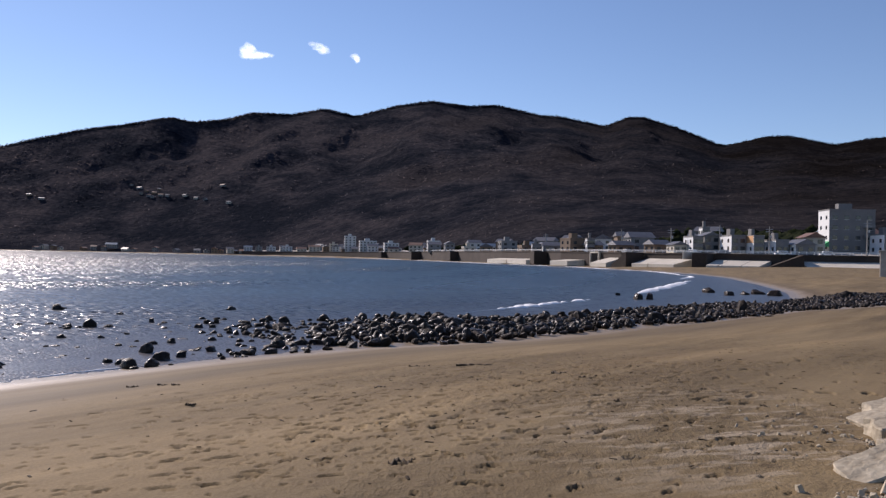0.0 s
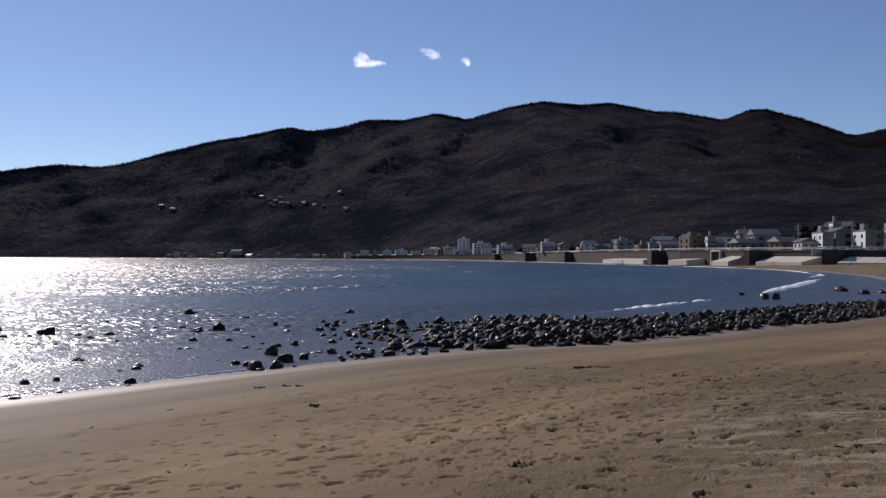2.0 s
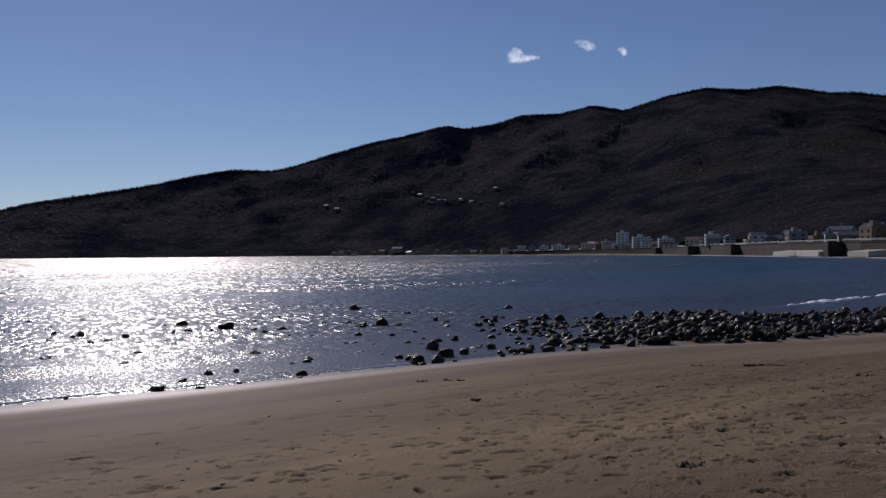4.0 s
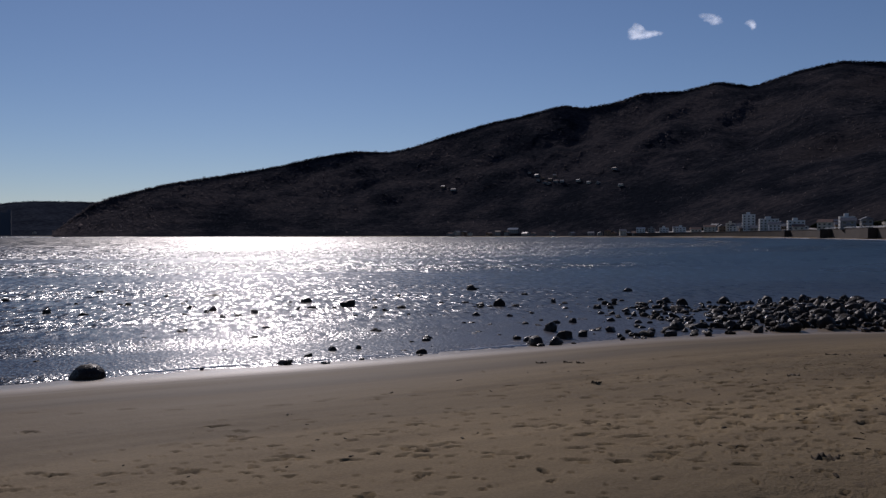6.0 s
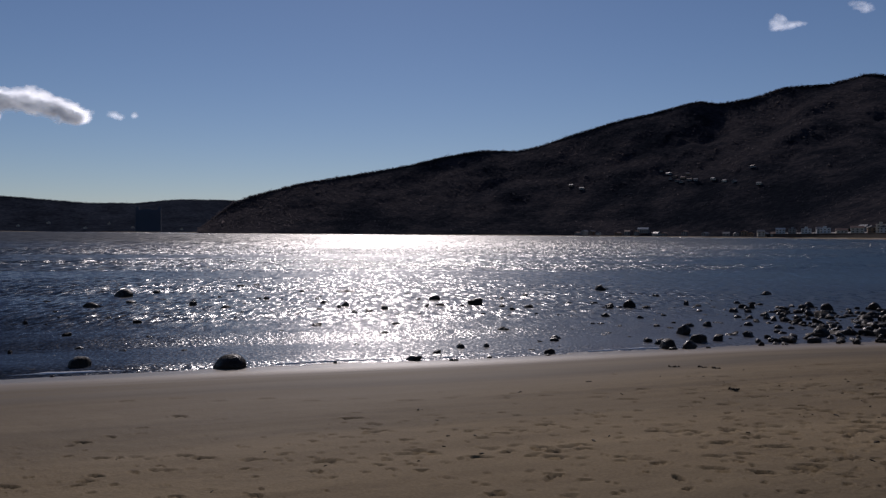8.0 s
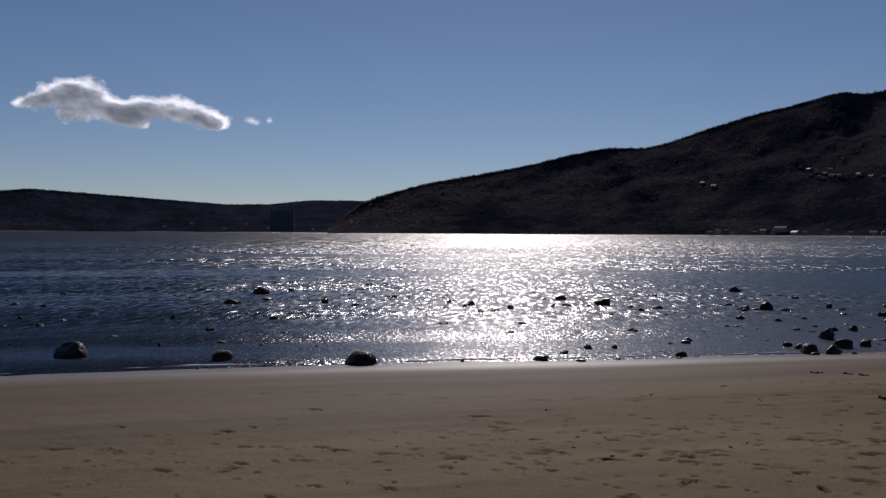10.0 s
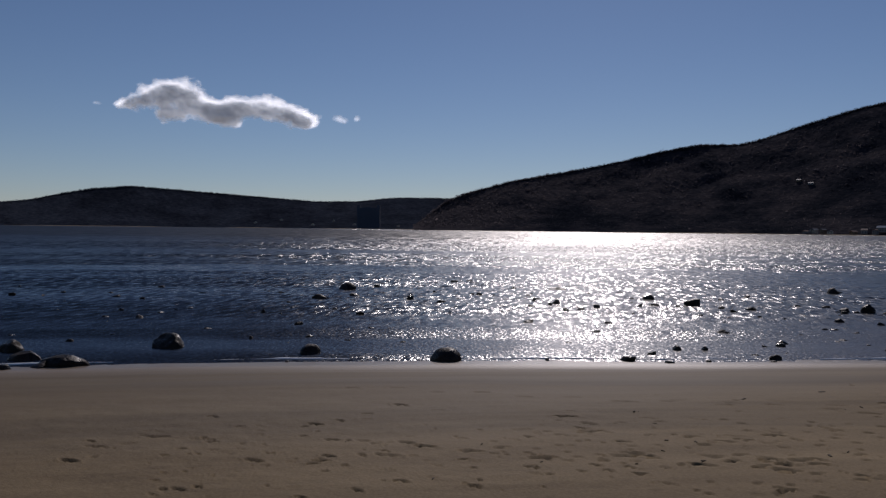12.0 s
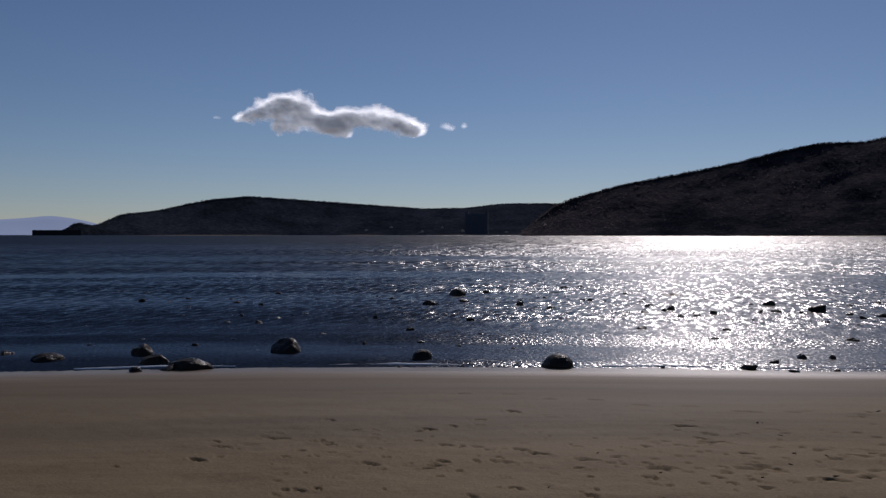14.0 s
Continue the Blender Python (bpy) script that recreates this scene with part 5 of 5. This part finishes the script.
def rubble():
    """Crumbled pale stone round the foot of the slabs."""
    r = np.random.default_rng(77)
    base = np.array([(-1, -1, -1), (1, -0.8, -1), (1.1, 0.9, -1), (-0.9, 1, -1), (-0.8, -0.6, 1), (0.7, -0.7, 0.8), (0.8, 0.5, 1), (-0.7, 0.7, 0.7)])
    quad = np.array([(0, 3, 2, 1), (4, 5, 6, 7), (0, 1, 5, 4), (1, 2, 6, 5), (2, 3, 7, 6), (3, 0, 4, 7)])
    x = np.concatenate([r.normal(3.25, 0.28, 260), r.normal(4.2, 0.5, 160)])
    y = np.concatenate([r.normal(5.85, 0.14, 260), r.normal(8.0, 0.7, 160)])
    z = beach_height(x, y)
    vs = []
    for i in range(len(x)):
        size = r.lognormal(math.log(0.012), 0.5)
        m = np.array(pose(x[i], y[i], z[i] + size * 0.4, r.uniform(-30, 30), r.uniform(-30, 30), r.uniform(0, 360)))
        vs.append((base * size * r.uniform(0.6, 1.3, 3)) @ m[:3, :3].T + m[:3, 3])
    me = mesh_many("rubble", np.concatenate(vs), np.concatenate([quad + 8 * i for i in range(len(x))]), False)
    me.materials.append(SLAB_STONE)
    tagged(new("rubble", me), "crumbled pale stone rubble beside the slabs", "rubble", kind="stuff")


rubble()


# ---- driftwood and weed on the sand ----
def weed(x, y, length, width, rz, seed):
    """A low uneven strand of dried weed."""
    r = random.Random(seed)
    t = np.linspace(-1, 1, 40)
    w = width * 0.5 * np.clip(1 - t ** 4, 0.05, 1) * (0.4 + 0.9 * field(t * 6, t * 0 + seed, seed))
    mid = (field(t * 2.5, t * 0 + 3, seed + 5) - 0.5) * width * 1.2
    v = np.linspace(-1, 1, 5)[:, None]
    px, py = t * length / 2 + v * 0, mid + v * w
    pz = 0.03 * (1 - v ** 2) * (0.5 + field(t * 9, t * 0, seed + 2)) - 0.012
    me = mesh_grid("seaweed", px, py, pz)
    me.materials.append(WEED)
    tagged(new("seaweed", me), "dark strand of dried seaweed lying on the sand", "seaweed", "seaweed").matrix_basis = pose(x, y, height_at(x, y), 0, 0, rz)


for i, (x, y, l, w, rz) in enumerate([(0.67, 15.8, 0.86, 0.13, 8), (-0.44, 16.1, 0.42, 0.1, 4), (1.9, 13.8, 0.24, 0.26, 0), (2.25, 12.95, 0.34, 0.1, 5), (-0.94, 12.6, 0.17, 0.1, 0), (-4.49, 14.1, 0.15, 0.09, 10), (-5.2, 14.05, 0.2, 0.09, 0), (-4.75, 14.2, 0.17, 0.08, 15), (-3.43, 11.4, 0.14, 0.09, 0), (2.1, 10.1, 0.08, 0.08, 0), (-0.34, 7.05, 0.24, 0.16, 10)]):
    weed(x, y, l, w, rz, i)


def litter():
    """Twigs, weed scraps and shell on the upper beach."""
    r = np.random.default_rng(8)
    base = np.array([(-1, -1, -1), (1, -0.8, -1), (1.1, 0.9, -1), (-0.9, 1, -1), (-0.8, -0.6, 1), (0.7, -0.7, 0.8), (0.8, 0.5, 1), (-0.7, 0.7, 0.7)])
    quad = np.array([(0, 3, 2, 1), (4, 5, 6, 7), (0, 1, 5, 4), (1, 2, 6, 5), (2, 3, 7, 6), (3, 0, 4, 7)])
    x = np.concatenate([r.normal(0.6, 3.0, 170), r.normal(4.0, 3.2, 150), r.normal(-4.6, 1.4, 12), r.normal(2.5, 2.2, 60)])
    y = np.concatenate([r.normal(10.6, 2.7, 170), r.normal(13.5, 3.2, 150), r.normal(6.0, 1.4, 12), r.normal(7.6, 1.2, 60)])
    keep = (np.hypot(x, y) > 4.5) & (shore_distance(x, y) > 3.5)
    x, y = x[keep], y[keep]
    z = beach_height(x, y)
    vs, fs = [], []
    for i in range(len(x)):
        l = min(0.07, r.lognormal(math.log(0.021), 0.5))
        m = np.array(pose(x[i], y[i], z[i] + 0.006, r.uniform(-12, 12), r.uniform(-12, 12), r.uniform(0, 360)))
        vs.append((base * (l, l * r.uniform(0.12, 0.4), 0.003 + l * 0.04)) @ m[:3, :3].T + m[:3, 3])
        fs.append(quad + 8 * i)
    me = mesh_many("beach_litter", np.concatenate(vs), np.concatenate(fs), False)
    me.materials.append(WEED)
    tagged(new("beach_litter", me), "scattered dark twigs and weed scraps on the sand", "debris", kind="stuff")


litter()


# ---- foam ----
def foam_line(points, width, label, seed, rise=0.1):
    """A low uneven ridge of foam along a line on the water."""
    p = np.array(points, float)
    t = np.linspace(0, len(p) - 1, 160)
    x, y = np.interp(t, np.arange(len(p)), p[:, 0]), np.interp(t, np.arange(len(p)), p[:, 1])
    x, y = np.convolve(np.pad(x, 8, "edge"), np.ones(17) / 17, "valid"), np.convolve(np.pad(y, 8, "edge"), np.ones(17) / 17, "valid")
    nx, ny = -np.gradient(y), np.gradient(x)
    ln = np.hypot(nx, ny)
    nx, ny = nx / ln, ny / ln
    w = width * np.clip(fbm(t * 3, t * 0 + seed, 3, seed) * 2.4 - 0.75, 0.02, 1) * np.sin(np.linspace(0, math.pi, len(t))) ** 0.5
    mid = (fbm(t * 2, t * 0 + 5, 2, seed + 1) - 0.5) * width * 0.4
    v = np.linspace(-1, 1, 9)[:, None]
    px, py = x + nx * (mid + v * w), y + ny * (mid + v * w)
    z = 0.012 + (1 - v ** 2) * np.minimum(w * 0.25, rise) * (0.6 + 0.8 * field(px * 4, py * 4, seed)) - 0.02 * (np.abs(v) > 0.99)
    me = mesh_grid("foam", px, py, z)
    me.materials.append(FOAM)
    tagged(new("foam", me), label, "foam", kind="stuff")


foam_line([(15.5, 66.5), (18.5, 74.9), (23.0, 86.0), (29.5, 103.4), (36.5, 122)], 0.8, "white foam of a small breaking wave near the beach", 21, 0.17)
foam_line([(0.9, 39.2), (2.5, 42.6), (4.2, 45.1), (5.7, 47.8), (7.6, 52)], 0.9, "white foam of a small wave behind the stones", 2, 0.24)
foam_line([(8.1, 52.2), (9.8, 55.3)], 0.5, "small patch of white foam", 3)
foam_line([(36, 128), (45, 150), (53, 195), (55, 225)], 0.8, "thin white foam along the far beach", 4)
foam_line([(56, 215), (52, 285), (47, 330), (30, 400)], 1.6, "thin white foam along the far beach", 5)
foam_line([(30, 398), (3, 520), (-45, 698), (-98, 793)], 2.6, "pale foam along the far beach", 6)
for i, (p, q) in enumerate([((-17.6, 2.6), (-16.2, 5.4)), ((-15.4, 6.9), (-13.9, 9.2)), ((-12.3, 11.4), (-10.9, 13.3)), ((-10.3, 14.0), (-8.9, 15.9)), ((-8.2, 16.9), (-6.6, 19.0))]):
    foam_line([p, ((p[0] + q[0]) / 2 - 0.1, (p[1] + q[1]) / 2 + 0.1), q], 0.07, "thin broken line of foam lapping at the sand", 7 + i)


# ---- breakwater ----
bm = bmesh.new()
add_box(bm, -55, 55, -4, 4, -2, 13.5, 0.4)
me = bpy.data.meshes.new("breakwater")
bm.to_mesh(me)
bm.free()
me.materials.append(DARK_BLOCK)
tagged(new("breakwater", me), "dark breakwater off the end of the headland", "breakwater", kind="structure").matrix_basis = pose(*polar(81.8, 2290), 0, 0, 82)


# ---- clouds ----
def make_cloud_material():
    """Droplets: colour and emission paint in sunlight where thin, shade where thick."""
    k = Nodes("cloud", 1.0)
    n = k.n
    thick = n.new("ShaderNodeAttribute")
    thick.attribute_name = "thick"
    t = thick.outputs["Fac"]
    core = n.new("ShaderNodeAttribute")
    core.attribute_name = "core"
    core = core.outputs["Fac"]
    d, tr, add = n.new("ShaderNodeBsdfDiffuse"), n.new("ShaderNodeBsdfTranslucent"), n.new("ShaderNodeAddShader")
    d.inputs[0].default_value = (0.6, 0.61, 0.63, 1)
    k.l.new(k.ramp(core, [(0.0, (0.90, 0.95, 1.0)), (0.25, (0.87, 0.92, 0.97)), (0.5, (0.43, 0.46, 0.49)), (0.8, (0.18, 0.195, 0.21))]), tr.inputs[0])
    k.l.new(d.outputs[0], add.inputs[0]), k.l.new(tr.outputs[0], add.inputs[1])
    # added emission brightens the sunny parts; the cloud is no source itself
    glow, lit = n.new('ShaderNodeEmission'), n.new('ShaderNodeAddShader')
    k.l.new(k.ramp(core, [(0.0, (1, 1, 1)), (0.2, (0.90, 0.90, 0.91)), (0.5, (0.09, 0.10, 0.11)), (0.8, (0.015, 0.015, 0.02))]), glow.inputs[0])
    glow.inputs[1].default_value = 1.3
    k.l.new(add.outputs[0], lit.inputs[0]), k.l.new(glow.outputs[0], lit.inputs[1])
    clear, m = n.new("ShaderNodeBsdfTransparent"), n.new("ShaderNodeMixShader")
    k.l.new(k.ramp(t, [(0.0, (0, 0, 0)), (0.15, (0.35, 0.35, 0.35)), (0.42, (1, 1, 1))]), m.inputs[0])
    k.l.new(clear.outputs[0], m.inputs[1]), k.l.new(lit.outputs[0], m.inputs[2])
    k.l.new(m.outputs[0], n["Material Output"].inputs["Surface"])
    return k.mat


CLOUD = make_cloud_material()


def cloud(label, blobs, seed, d=4600, grain=0.85, depth=1.1, dull_by=1.0):
    """A billowing cloud: blobs of bearing, angle up, half width and half height in degrees, broken up by lumps."""
    lo, hi = min(b[0] - b[2] * 1.5 for b in blobs), max(b[0] + b[2] * 1.5 for b in blobs)
    bot, top = min(b[1] - b[3] * 1.7 for b in blobs), max(b[1] + b[3] * 1.7 for b in blobs)
    A, E = np.meshgrid(np.arange(lo, hi, 0.04), np.arange(bot, top, 0.035))
    def mass(A, E):
        body = np.zeros(A.shape)
        for az, el, hw, hh in blobs:
            q = np.sqrt(((A - az) / hw) ** 2 + ((E - el) / hh) ** 2)
            body = body + np.exp(-q ** 2 * 1.6) * min(1.0, 0.6 + hh * 0.7)
        return np.tanh(body * 1.15) - 0.36
    body = mass(A, E)
    lumps = fbm(A / 0.8 + seed, E / 0.6, 6, seed) - 0.5
    billow = 1 - np.abs(2 * fbm(A / 0.5 + seed, E / 0.42, 4, seed + 9) - 1)
    thick = body + grain * 1.05 * lumps + 0.3 * (billow - 0.7)
    thick = np.where(body < -0.26, -1.0, thick) - (0.14 if dull_by < 1 else 0.0)
    if dull_by < 1:
        thick = np.where(thick > 0, thick * 0.34, thick)   # thin enough to see the sky through
    # what stands between a place in the cloud and the sun, for painted shade
    core = np.clip(0.9 * mass(A - 0.3, E + 0.34) + 0.25 * np.clip(thick, 0, 1) + 0.5 * (fbm(A / 1.2 + seed, E / 0.8, 3, seed + 4) - 0.5) + 0.05, 0, 1).ravel() * dull_by
    soft = fbm(A / 1.1 + seed, E / 0.8, 3, seed + 9)
    relief = d * (1 - np.radians(depth) * np.sqrt(np.clip(body + 0.15, 0, 1)) * (0.8 + 0.6 * soft))
    x, y, z = -np.sin(np.radians(A)) * relief, np.cos(np.radians(A)) * relief, 2.6 + relief * np.tan(np.radians(E))
    me = mesh_grid("cloud", x, y, z)
    bm = bmesh.new()
    bm.from_mesh(me)
    bm.verts.ensure_lookup_table()
    flat = thick.ravel()
    bmesh.ops.delete(bm, geom=[v for v in bm.verts if flat[v.index] < -0.03], context="VERTS")
    layer, shade = bm.verts.layers.float.new("thick"), bm.verts.layers.float.new("core")
    kept = flat[flat >= -0.03]
    bm.verts.index_update()
    for v, value, dull in zip(bm.verts, kept, core[flat >= -0.03]):
        v[layer], v[shade] = max(0.0, min(1.0, float(value))), float(dull)
    bm.to_mesh(me)
    bm.free()
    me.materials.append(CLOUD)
    tagged(new("cloud", me), label, "cloud", "clouds")


cloud("white cumulus cloud with a grey shaded body", [
    (70.35, 7.69, 0.88, 0.41), (69.28, 8.10, 1.12, 0.74), (68.20, 8.52, 1.12, 0.91), (67.25, 8.70, 1.12, 0.99), (66.29, 8.30, 1.04, 0.99), (68.12, 7.20, 0.72, 0.57),
    (67.10, 7.35, 0.80, 0.57), (65.44, 7.59, 1.04, 0.82), (64.51, 7.18, 0.96, 0.66), (63.57, 7.84, 1.04, 0.82), (62.63, 7.98, 1.04, 0.74), (61.49, 8.08, 1.12, 0.74),
    (60.54, 7.80, 1.04, 0.74), (59.58, 7.45, 1.04, 0.74), (58.74, 7.24, 0.80, 0.66), (59.20, 6.93, 0.64, 0.41), (63.68, 6.83, 0.72, 0.37), (61.11, 7.42, 1.04, 0.49), (64.9, 7.75, 1.20, 0.62), (64.0, 7.6, 1.10, 0.60)], 3, grain=0.7)
cloud("small white wisp of cloud", [(56.7, 7.38, 0.6, 0.34), (56.3, 7.22, 0.45, 0.28)], 4, dull_by=0.25)
cloud("tiny white wisp of drifting cloud", [(55.5, 7.39, 0.36, 0.34)], 5, dull_by=0.25)
cloud("tiny thin wisp of drifting cloud", [(72.05, 7.68, 0.5, 0.24)], 6, dull_by=0.25)
cloud("small white cloud with a trailing end", [(13.75, 13.2, 0.8, 0.6), (13.4, 13.5, 0.55, 0.5), (12.9, 13.1, 0.8, 0.34), (12.1, 13.1, 0.9, 0.28)], 7, dull_by=0.25)
cloud("small white puff of cloud", [(9.0, 13.95, 0.65, 0.4), (8.5, 13.65, 0.6, 0.42)], 8, dull_by=0.25)
cloud("small thin white cloud", [(6.5, 13.35, 0.4, 0.28), (6.2, 13.2, 0.32, 0.42)], 9, dull_by=0.25)
